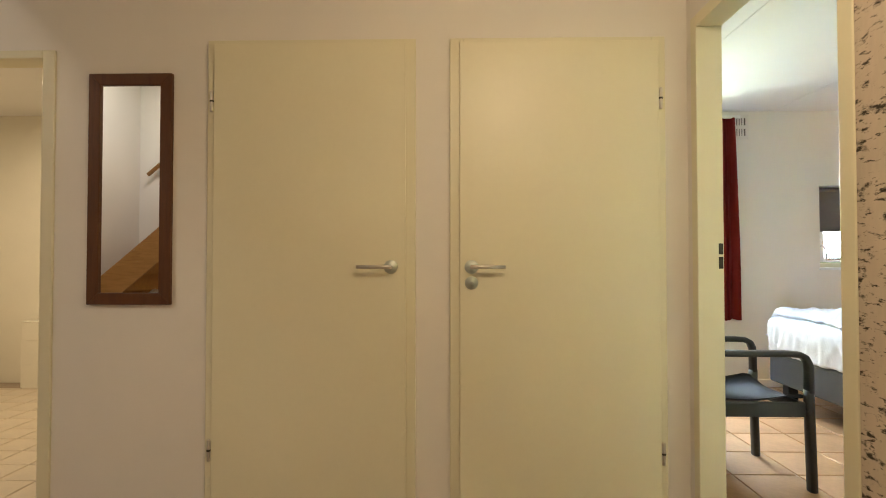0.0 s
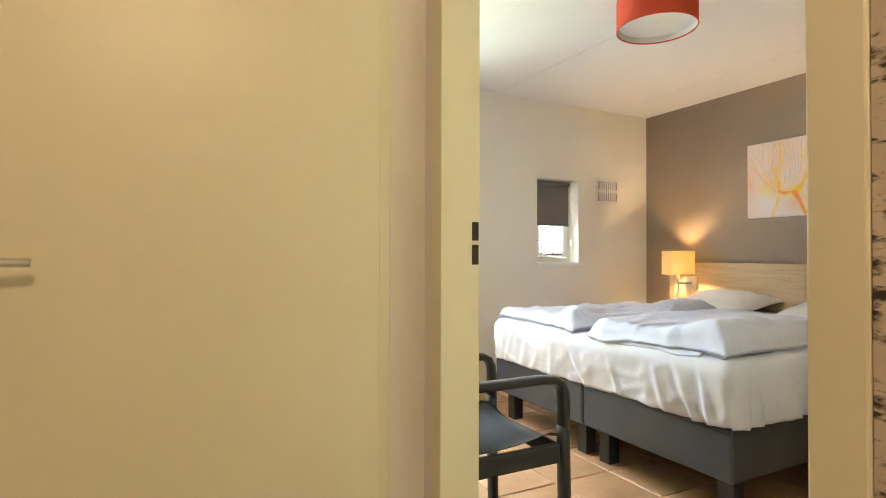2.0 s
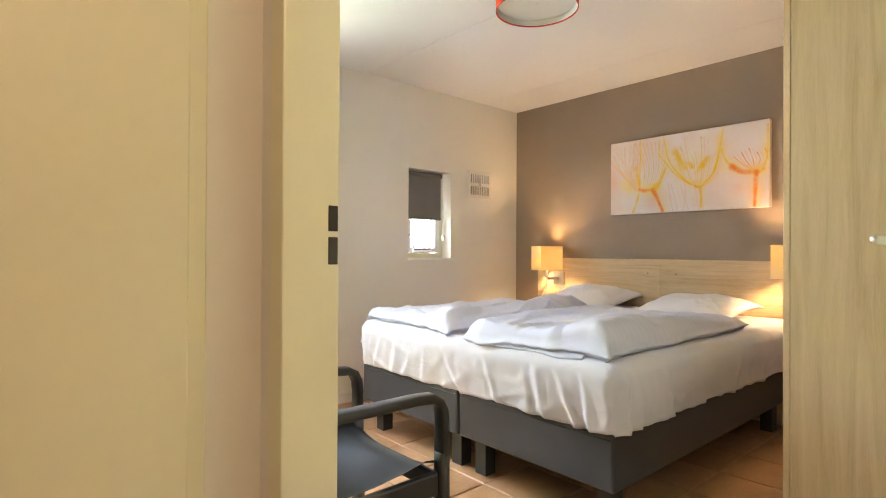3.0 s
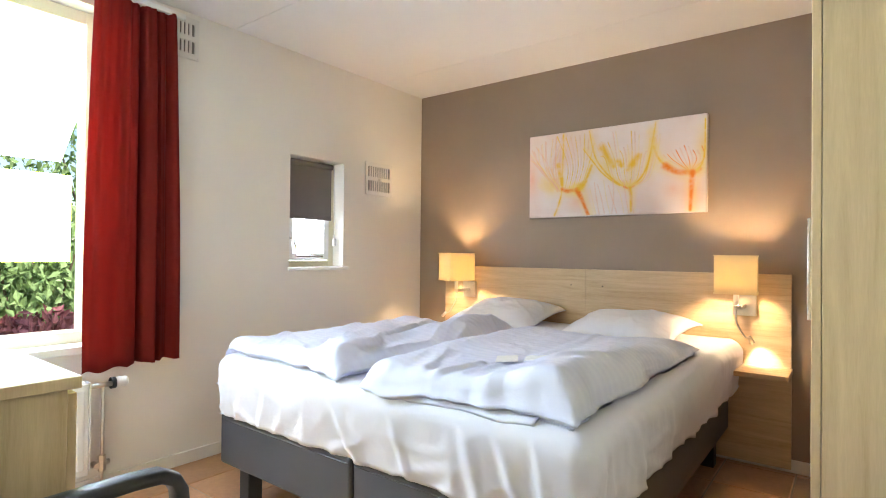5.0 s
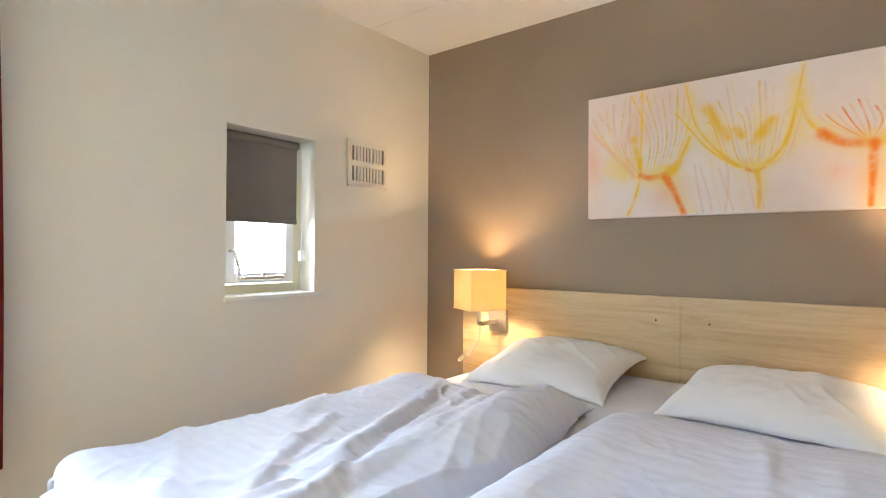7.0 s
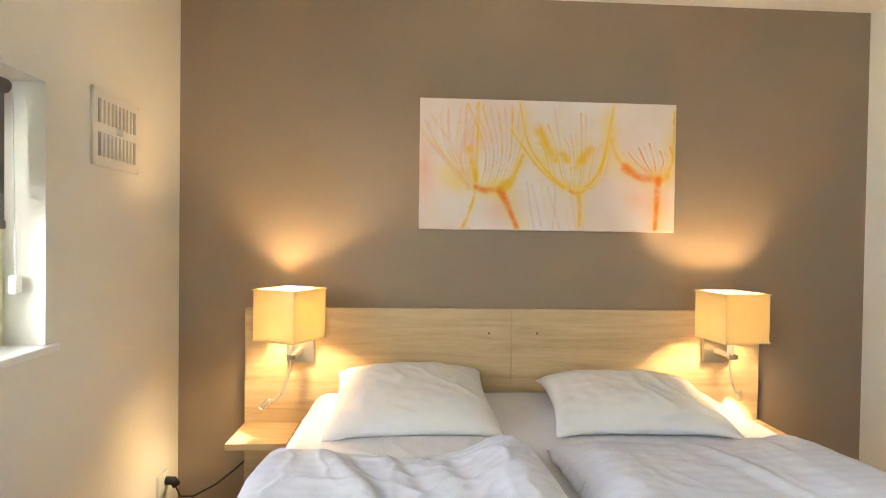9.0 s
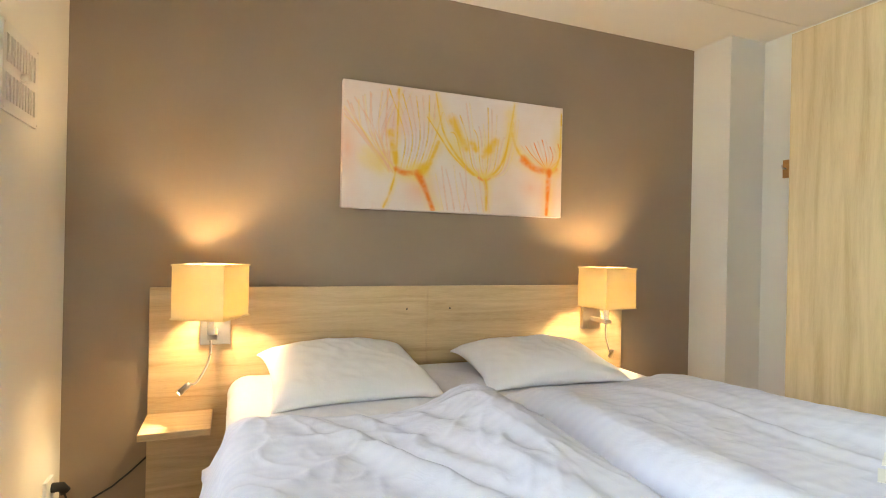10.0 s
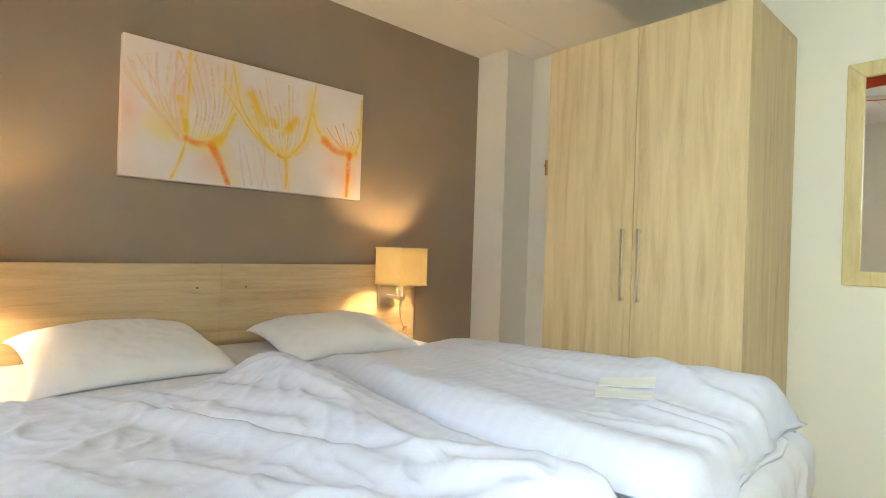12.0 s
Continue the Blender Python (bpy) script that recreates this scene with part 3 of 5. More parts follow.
def radiator():
    r = thing("radiator", (1.62, 4.50, 0.10), "white panel radiator under the window", "radiator")
    x0, x1, z0, z1, y = 1.24, 2.042, 0.12, 0.525, 4.470
    bm = bmesh.new()
    n = 16
    add_box(bm, (x0, y + 0.010, z0), (x1, y + 0.024, z1), 0.006)
    part("front_panel", bm, M_WHITE, r, "", False)
    for i in range(n):
        cx = x0 + 0.035 + (x1 - x0 - 0.07) * i / (n - 1)
        part("fin", box((cx - 0.015, y, z0 + 0.03), (cx + 0.015, y + 0.012, z1 - 0.03), 0.005), M_WHITE, r)
    part("back_panel", box((x0, y + 0.060, z0), (x1, y + 0.074, z1), 0.005), M_WHITE, r)
    part("top_grille", boxes([((x0 + 0.01, y + 0.024, z1 - 0.006), (x1 - 0.01, y + 0.030, z1 + 0.004)), ((x0 + 0.01, y + 0.050, z1 - 0.006), (x1 - 0.01, y + 0.060, z1 + 0.004))]
                             + [((x0 + 0.02 + i * 0.0254, y + 0.030, z1 - 0.004), (x0 + 0.03 + i * 0.0254, y + 0.050, z1 + 0.002)) for i in range(31)]), M_WHITE, r)
    part("side_cover", box((x1, y + 0.008, z0 + 0.02), (x1 + 0.006, y + 0.070, z1 + 0.003), 0.002), M_WHITE, r)
    for bx in (x0 + 0.1, x1 - 0.1):
        part("wall_bracket", box((bx - 0.02, y + 0.070, z0 + 0.05), (bx + 0.02, Y_N, z1 - 0.05), 0.002), M_WHITE, r)
    part("pipe", tube([(x1 + 0.065, y + 0.045, 0.0), (x1 + 0.065, y + 0.045, 0.50)], 0.008, 12), M_STEEL, r, "bare steel upright pipe", True)
    part("valve_body", tube([(x1 + 0.002, y + 0.045, 0.500), (x1 + 0.110, y + 0.045, 0.500)], 0.012, 12), M_STEEL, r, "nickel radiator valve", True)
    part("valve_knob", lathe([(0, 0), (0.020, 0), (0.024, 0.012), (0.024, 0.048), (0.018, 0.056), (0, 0.056)], (x1 + 0.110, y + 0.045, 0.503), "x", 20), M_WHITE, r, "white ribbed thermostat knob", True)
    part("valve_collar", lathe([(0.021, -0.012), (0.026, -0.012), (0.026, 0.006), (0.021, 0.006)], (x1 + 0.108, y + 0.045, 0.503), "x", 20), M_BLACK, r)
    part("lower_valve", tube([(x1 + 0.0, y + 0.045, 0.150), (x1 + 0.095, y + 0.045, 0.150)], 0.011, 12), M_STEEL, r, "nickel lower valve", True)
    part("lower_valve_nut", tube([(x1 + 0.065, y + 0.045, 0.115), (x1 + 0.065, y + 0.045, 0.185)], 0.016, 6), M_STEEL, r)
    part("lower_valve_cap", tube([(x1 + 0.03, y + 0.000, 0.155), (x1 + 0.03, y + 0.045, 0.155)], 0.013, 10), M_STEEL, r)
    hang(r)


radiator()

# ---- bed ----
BX0, BX1, BY0, BYM, BY1 = 2.400, 4.376, 2.362, 3.200, 4.040
MX0, MY0, MY1 = 2.365, 2.325, 4.055    # mattress outline, wider than its bases
MT, MR = 0.662, 0.070                  # mattress top and the rounding of its edges


def bed():
    for y0, y1 in ((BYM + 0.004, BY1), (BY0, BYM - 0.004)):
        b = thing("bed_base", (2.5, (y0 + y1) / 2, 0), "dark grey leatherette box-spring base on block legs", "bed", "bed bases")
        part("body", box((BX0, y0, 0.180), (BX1 - 0.01, y1, 0.400), 0.014, 3), M_LEATHER, b)
        part("piping", boxes([((BX0 - 0.002, y0 + 0.012, 0.372), (BX0 + 0.004, y1 - 0.012, 0.377))], 0.002, 1), M_BLACK, b, "dark seam piping")
        for lx in (BX0 + 0.070, BX1 - 0.16):
            for ly in (y0 + 0.045, y1 - 0.115):
                part("leg", box((lx, ly, 0.0), (lx + 0.07, ly + 0.07, 0.182), 0.004), M_PLASTIC, b, "square black leg")
        hang(b)


bed()


def cloth_box(x0, x1, y0, y1, z0, z1, nx, ny, nz, shape):
    """A closed soft block, each point moved by shape(u, v, w, point)."""
    bm = bmesh.new()
    made = {}

    def vert(i, j, k):
        if (i, j, k) not in made:
            u, v, w = i / nx, j / ny, k / nz
            p = Vector((x0 + (x1 - x0) * u, y0 + (y1 - y0) * v, z0 + (z1 - z0) * w))
            made[(i, j, k)] = bm.verts.new(shape(u, v, w, p))
        return made[(i, j, k)]

    for i in range(nx):
        for j in range(ny):
            bm.faces.new((vert(i, j, nz), vert(i + 1, j, nz), vert(i + 1, j + 1, nz), vert(i, j + 1, nz)))
            bm.faces.new((vert(i, j, 0), vert(i, j + 1, 0), vert(i + 1, j + 1, 0), vert(i + 1, j, 0)))
    for i in range(nx):
        for k in range(nz):
            bm.faces.new((vert(i, 0, k), vert(i + 1, 0, k), vert(i + 1, 0, k + 1), vert(i, 0, k + 1)))
            bm.faces.new((vert(i, ny, k), vert(i, ny, k + 1), vert(i + 1, ny, k + 1), vert(i + 1, ny, k)))
    for j in range(ny):
        for k in range(nz):
            bm.faces.new((vert(0, j, k), vert(0, j, k + 1), vert(0, j + 1, k + 1), vert(0, j + 1, k)))
            bm.faces.new((vert(nx, j, k), vert(nx, j + 1, k), vert(nx, j + 1, k + 1), vert(nx, j, k + 1)))
    bmesh.ops.recalc_face_normals(bm, faces=bm.faces)
    return bm


def crease(x, y, turn, scale, seed):
    """Ridged folds running along a direction."""
    c, s = math.cos(turn), math.sin(turn)
    a, b = (x * c + y * s) * scale * 0.28, (-x * s + y * c) * scale
    return math.exp(-(noise.noise((a, b + 0.6 * noise.noise((a * 2, b * 0.7, seed + 9)), seed)) / 0.15) ** 2)


def mattress_top(x, y):
    """The mattress's upper side, rounded off towards its edges; past them it falls away steeply."""
    low = 0.0
    lean = 0.028 * min(1, max(0, (x - MX0) / 2.0))
    for e in (x - MX0, y - MY0 + lean, MY1 - lean - y):
        d = max(0.0, MR - e)
        low += MR - math.sqrt(MR * MR - d * d) if d < MR else MR + 1.7 * (d - MR)
    return MT - low


def ridged(x, y, seed):
    """Sharp crests of crumpled cloth."""
    wx, wy = 0.25 * noise.noise((x * 2.1, y * 2.1, seed)), 0.25 * noise.noise((x * 2.1, y * 2.1, seed + 7))
    return (1 - abs(noise.noise((x * 3.4 + wx * 3, y * 5.2 + wy * 3, seed + 3)))) ** 7


SIDE_FOLDS = (("foot", 3.16, 0.55, 0.030, 0.016), ("foot", 2.93, 0.30, 0.020, 0.010), ("foot", 2.66, 0.22, 0.024, 0.014), ("foot", 2.52, 0.35, 0.020, 0.016), ("foot", 2.45, 0.12, 0.016, 0.014),
              ("foot", 3.45, -0.25, 0.022, 0.008), ("foot", 3.72, -0.35, 0.026, 0.010), ("foot", 3.90, -0.50, 0.020, 0.010),
              ("side", 2.46, -0.12, 0.018, 0.018), ("side", 2.56, -0.40, 0.022, 0.012), ("side", 2.80, -0.55, 0.028, 0.011), ("side", 3.10, -0.30, 0.030, 0.009),
              ("side", 3.42, 0.20, 0.026, 0.008), ("side", 3.78, 0.10, 0.030, 0.010), ("side", 4.10, 0.25, 0.024, 0.009))


def mattress_shape(u, v, w, p):
    core = Vector((max(p.x, MX0 + MR), min(max(p.y, MY0 + MR), MY1 - MR), min(p.z, MT - MR)))
    d = p - core
    if d.length > 1e-6:
        nrm = d.normalized()
        p = core + nrm * MR if w > 0.001 or max(abs(d.x), abs(d.y)) > MR * 0.99 else p
        flat = 1 - max(0.0, nrm.z)
        hang_down = min(1.0, max(0.0, (0.60 - p.z) / 0.20))
        run, face = (p.y, "foot") if abs(nrm.x) > abs(nrm.y) else (p.x, "side")
        tuck = 0.026 if face == "foot" or nrm.y < 0 else 0.018
        push = -tuck * hang_down ** 1.5
        for kind, at, lean, wide, deep in SIDE_FOLDS:
            if kind == face:
                q = (run - at - lean * (p.z - 0.40)) / wide
                push += deep * (1.15 * math.exp(-q * q) - 0.55 * math.exp(-(q - 1.6) ** 2)) * (0.25 + 0.75 * hang_down)
        push += 0.007 * noise.noise((run * 5, p.z * 6, 3.0)) + 0.0035 * noise.noise((run * 19 + 4 * p.z, p.z * 9, 8.0))
        push += 0.012 * (ridged(run * 1.5 + p.z * 1.2, p.z * 0.9 - 0.35 * run, 5.0) - 0.2) * (0.3 + 0.7 * hang_down)
        p = p + Vector((nrm.x, nrm.y, 0)) * push * flat
        if w <= 0.03:
            p.z += 0.012 * noise.noise((run * 3.3, 2.0 if face == "foot" else 5.0, 7.0)) + 0.005 * noise.noise((run * 13, 1.0, 3.0))
    if w >= 0.999:
        p.z += 0.004 * noise.noise((p.x * 3, p.y * 3, 1.0)) + 0.004 * max(0, crease(p.x, p.y, 0.5, 5, 2.0) - 0.75) * 2
    p.y -= 0.028 * u
    return p


mattress = tagged(link("mattress", cloth_box(MX0, BX1 - 0.002, MY0, MY1, 0.397, MT, 170, 150, 18, mattress_shape), M_SHEET, True),
                  "mattress under a fitted white sheet with creased sides", "mattress")


def smooth(a):
    a = min(1.0, max(0.0, a))
    return a * a * (3 - 2 * a)


def fold_height(x, y, folds):
    """Long soft folds: each a run of plan points with a width and a height, steeper on one side."""
    total = 0.0
    for pts, wide, high in folds:
        best = 9.0
        for (ax, ay), (bx, by) in zip(pts, pts[1:]):
            dx, dy = bx - ax, by - ay
            ll = dx * dx + dy * dy
            t = min(1.0, max(0.0, ((x - ax) * dx + (y - ay) * dy) / ll))
            ox, oy = x - ax - t * dx, y - ay - t * dy
            dist = math.hypot(ox, oy)
            if dist < abs(best):
                best = dist if ox * dy - oy * dx > 0 else -dist
        q = best / (1.7 * wide if best > 0 else 1.1 * wide)
        if abs(q) < 3.2:
            total += 0.85 * high * (math.exp(-q * q) - 0.22 * math.exp(-(abs(q) - 1.9) ** 2 * 1.5))
    return total


def duvet(label, seed, corners, thick, rims, folds, crumple, dent, bow, lift):
    """A soft cover lying on the mattress; corners: foot near BY0, foot near BY1, head near BY1, head near BY0; rims: width of the rounding at foot, head and sides."""
    (ax, ay), (bx, by), (cx, cy), (dx, dy) = corners
    foot, head, side = rims
    ly = abs(by - ay)

    def shape(u, v, w, p):
        x = (ax * (1 - v) + bx * v) * (1 - u) + (dx * (1 - v) + cx * v) * u
        y = (ay * (1 - u) + dy * u) * (1 - v) + (by * (1 - u) + cy * u) * v
        lx = (dx * (1 - v) + cx * v) - (ax * (1 - v) + bx * v)
        x -= dent * math.sin(math.pi * v) * u ** 3
        y += (bow[0] * (1 - v) + bow[1] * v) * math.sin(math.pi * min(1.0, u * 1.1))
        near = max(0, 1 - min(min(u, 1 - u) * lx, min(v, 1 - v) * ly) / 0.12)
        x += (0.030 * noise.noise((y * 4.5, u * 1.3, seed)) + 0.012 * noise.noise((y * 14, u * 2, seed + 2))) * near * (1 if min(u, 1 - u) < 0.2 else 0.3)
        y += (0.022 * noise.noise((x * 4.0, v * 1.3, seed + 5)) + 0.009 * noise.noise((x * 13, v * 2, seed + 8))) * near
        eu, ev = min(1.0, (u * lx) / foot) if u < 0.5 else min(1.0, (1 - u) * lx / head), min(1.0, min(v, 1 - v) * ly / side)
        prof = math.sqrt(max(0.0, 1 - (1 - eu) ** 2)) * math.sqrt(max(0.0, 1 - (1 - ev) ** 2))
        rim = 0.030
        top = rim + (thick + lift(x, y) - rim) * prof
        top += 0.010 * noise.noise((x * 2.6, y * 2.9, seed + 1)) * (0.3 + 0.7 * prof)
        top += (fold_height(x, y, folds) + crumple * (ridged(x, y, seed) + 0.6 * ridged(x * 2.1 + 3, y * 2.1, seed + 20) - 0.4) + 0.0022 * noise.noise((x * 26, y * 22, seed))) * (0.35 + 0.65 * prof)
        ground = mattress_top(x, y)
        if w > 0.999:
            return Vector((x, y, ground + max(0.012, top)))
        inset = 0.016 * math.cos(math.pi * w) + 0.006 * noise.noise((x * 12, y * 12, seed + 4 * w))
        x += inset * ((1 if u < 0.001 else 0) - (1 if u > 0.999 else 0))
        y += inset * ((1 if v < 0.001 else 0) - (1 if v > 0.999 else 0))
        return Vector((x, y, ground + 0.002 + w * (max(0.012, top) - 0.002)))

    bm = cloth_box(0, 1, 0, 1, 0, 1, 210, 130, 5, shape)
    return tagged(link("duvet", bm, M_DUVET, True), label, "duvet", "duvets on the bed")


def ridge(v, at, wide):
    return math.exp(-((v - at) / wide) ** 2)


def hem_flap(cover, y0, y1, x_at, reach, seed):
    """The open end of a duvet cover: a thin doubled hem peeping out under the foot edge."""
    def shape(u, v, w, p):
        y = y0 + (y1 - y0) * v
        far = reach * max(0.05, 0.5 + 1.1 * noise.noise((y * 6, seed, 1.0))) * min(1.0, 6 * v, 6 * (1 - v))
        x = x_at + 0.04 - (0.04 + far) * (1 - u)
        return Vector((x, y, mattress_top(x, y) + 0.001 + w * 0.005 + (0.003 + 0.004 * noise.noise((x * 14, y * 13, seed))) * w + 0.004 * u))
    return part("hem", cloth_box(0, 1, 0, 1, 0, 1, 8, 70, 1, shape), M_DUVET, cover, "loose doubled hem at the open end", True)


duvet_a = duvet("rumpled white striped duvet beside the window wall", 11.0, ((2.392, 3.268), (2.440, 4.125), (3.725, 4.085), (3.700, 3.285)), 0.056, (0.06, 0.34, 0.07),
                [([(3.66, 3.87), (3.42, 3.74), (3.10, 3.62), (2.72, 3.50)], 0.022, 0.016), ([(3.52, 3.55), (3.15, 3.47), (2.72, 3.40), (2.44, 3.34)], 0.030, 0.020),
                 ([(3.30, 3.70), (2.95, 3.55), (2.52, 3.40)], 0.020, 0.016), ([(3.05, 3.80), (2.80, 3.66), (2.50, 3.44)], 0.018, 0.014),
                 ([(2.85, 3.50), (2.66, 3.36), (2.46, 3.30)], 0.016, 0.014), ([(3.60, 3.68), (3.35, 3.60), (3.05, 3.52)], 0.016, 0.010),
                 ([(2.72, 4.02), (2.60, 3.80), (2.48, 3.60)], 0.022, 0.010), ([(3.20, 4.02), (2.98, 3.86), (2.84, 3.72)], 0.022, 0.008)], 0.009, 0.09, (-0.060, 0.0),
                lambda x, y: 0.060 * ridge(y, 3.36, 0.10) * smooth((x - 2.75) / 0.6) + 0.022 * ridge(y, 3.36, 0.12) + 0.030 * ridge(x, 2.52, 0.12) * ridge(y, 3.38, 0.11) + 0.018 * ridge(x, 3.58, 0.14) * ridge(y, 4.02, 0.16) + 0.024 * ridge(x, 2.46, 0.10) * ridge(y, 4.06, 0.14))
duvet_b = duvet("white striped duvet, thick along its wardrobe edge", 31.0, ((2.415, 2.392), (2.380, 3.135), (3.690, 3.190), (3.745, 2.392)), 0.082, (0.055, 0.30, 0.085),
                [([(3.68, 2.80), (3.25, 2.72), (2.80, 2.72), (2.46, 2.78)], 0.014, 0.007), ([(3.70, 2.58), (3.10, 2.62), (2.62, 2.56)], 0.022, 0.004),
                 ([(2.78, 2.46), (2.56, 2.62), (2.42, 2.66)], 0.018, 0.012), ([(2.70, 3.02), (2.52, 2.94), (2.40, 2.90)], 0.018, 0.010), ([(2.62, 2.82), (2.50, 2.84), (2.40, 2.86)], 0.014, 0.012)], 0.0028, 0.03, (0.0, 0.028),
                lambda x, y: (0.012 + 0.048 * smooth((3.5 - x) / 0.9)) * ridge(y, 2.50, 0.13) + 0.016 * ridge(y, 3.08, 0.07))
hem_flap(duvet_b, 2.50, 3.06, 2.398, 0.013, 4.0)


def pillow(label, cx, cy, cz, lx, ly, thick, m):
    def shape(u, v, w, p):
        a, b = 2 * u - 1, 2 * v - 1
        r = max(0.0, (1 - abs(a) ** 2.6)) ** 0.55 * max(0.0, (1 - abs(b) ** 2.6)) ** 0.55
        pinch = 1 - 0.085 * (1 - a * a) * abs(b) ** 3
        pinch2 = 1 - 0.085 * (1 - b * b) * abs(a) ** 3
        x, y = a * lx / 2 * pinch2, b * ly / 2 * pinch
        z = (0.005 + r * thick / 2) * (1 if w > 0.5 else -0.66) - 0.022 * abs(a * b) ** 4
        n = 0.012 * noise.noise((x * 5 + cx, y * 5 + cy, 2)) + 0.009 * max(0, crease(x + cx, y + cy, 0.8, 7, 4.0 + cx) - 0.5) + 0.005 * (ridged(x * 1.3 + cx, y * 0.9 + cy, cy) - 0.2) + 0.003 * noise.noise((x * 25, y * 25, cx))
        if w > 0.5:
            z += n * (0.3 + r)
        return Vector((x, y, z))
    bm = cloth_box(-1, 1, -1, 1, 0, 1, 56, 56, 1, shape)
    bmesh.ops.transform(bm, matrix=m, verts=bm.verts)
    return tagged(link("pillow", bm, M_PILLOW, True), label, "pillow", "pillows on the bed")


pillow("plump white pillow leaning on the headboard", 4.08, 3.63, 0.70, 0.55, 0.60, 0.138, pose(4.108, 3.612, 0.722, 0, -9, 2))
pillow("plump white pillow with a pinched corner", 4.08, 2.70, 0.70, 0.48, 0.62, 0.138, pose(4.062, 2.805, 0.718, -1, -8, -5))

def drape(bm_name, ob, cx, cy, rz, w, l, material, parent):
    """A sheet of paper lying on a soft surface."""
    me = ob.data
    tree = BVHTree.FromPolygons([v.co for v in me.vertices], [p.vertices for p in me.polygons])
    bm = bmesh.new()
    n, q = 7, 5
    m = pose(cx, cy, 0, 0, 0, rz)
    grid = []
    for i in range(n + 1):
        row = []
        for j in range(q + 1):
            p = m @ Vector(((j / q - 0.5) * w, (i / n - 0.5) * l, 0))
            hit = tree.ray_cast(Vector((p.x, p.y, 2)), Vector((0, 0, -1)))[0]
            row.append(bm.verts.new((p.x, p.y, (hit.z if hit else MT) + 0.003)))
        grid.append(row)
    # stiff paper: nearly flat, carried by the high spots of the cloth
    a = np.array([(v.co.x - cx, v.co.y - cy, 1.0) for v in bm.verts])
    z = np.array([v.co.z for v in bm.verts])
    flat = a @ np.linalg.lstsq(a, z, rcond=None)[0]
    flat = flat + 0.45 * float(np.max(z - flat))
    for v, level, ground in zip(bm.verts, flat, z):
        v.co.z = max(float(level), float(ground))
    for i in range(n):
        for j in range(q):
            bm.faces.new((grid[i][j], grid[i][j + 1], grid[i + 1][j + 1], grid[i + 1][j]))
    bmesh.ops.recalc_face_normals(bm, faces=bm.faces)
    rim = bmesh.ops.extrude_face_region(bm, geom=bm.faces[:])["geom"]
    bmesh.ops.translate(bm, vec=(0, 0, 0.0015), verts=[g for g in rim if isinstance(g, bmesh.types.BMVert)])
    bmesh.ops.recalc_face_normals(bm, faces=bm.faces)
    return part(bm_name, bm, material, parent)


leaflet = thing("leaflet", (2.70, 2.70, 0.74), "white paper leaflets lying on the duvet", "leaflet")
drape("sheet", duvet_b, 2.705, 2.765, 29, 0.145, 0.074, M_PAPER, leaflet)
drape("sheet", duvet_b, 2.745, 2.675, 25, 0.145, 0.074, M_PAPER, leaflet)
hang(leaflet)


# ---- headboard, shelves, wall lamps, picture ----
def headboard():
    h = thing("headboard", (4.40, 3.19, 0), "light oak laminate headboard of two wide panels", "headboard")
    part("panel", box((4.388, 3.1869, 0.02), (X_E - 0.013, 4.312, 1.019), 0.002, 1), M_OAKH, h)
    part("panel", box((4.388, 2.079, 0.02), (X_E - 0.013, 3.1865, 1.019), 0.002, 1), M_OAKH, h)
    for y in (3.075, 3.285):
        part("bolt", lathe([(0, -0.002), (0.004, -0.002), (0.004, 0.0)], (4.388, y, 0.915), "x", 10), M_DARKMETAL, h, "small dark bolt")
    hang(h)
    for y0, y1, lab in ((4.082, 4.312, "light oak shelf lit by a reading lamp, beside the window wall"), (2.072, 2.306, "light oak shelf lit by a reading lamp, wardrobe side")):
        s = thing("bedside_shelf", (4.28, (y0 + y1) / 2, 0.5), lab, "shelf", "bedside shelves")
        part("board", box((4.150, y0, 0.511), (4.388, y1, 0.536), 0.002, 1), M_OAKH, s)
        part("bracket", box((4.290, y0 + 0.10, 0.502), (4.388, y0 + 0.13, 0.511), 0.001, 1), M_STEEL, s, "steel bracket under the board")
        hang(s)


headboard()


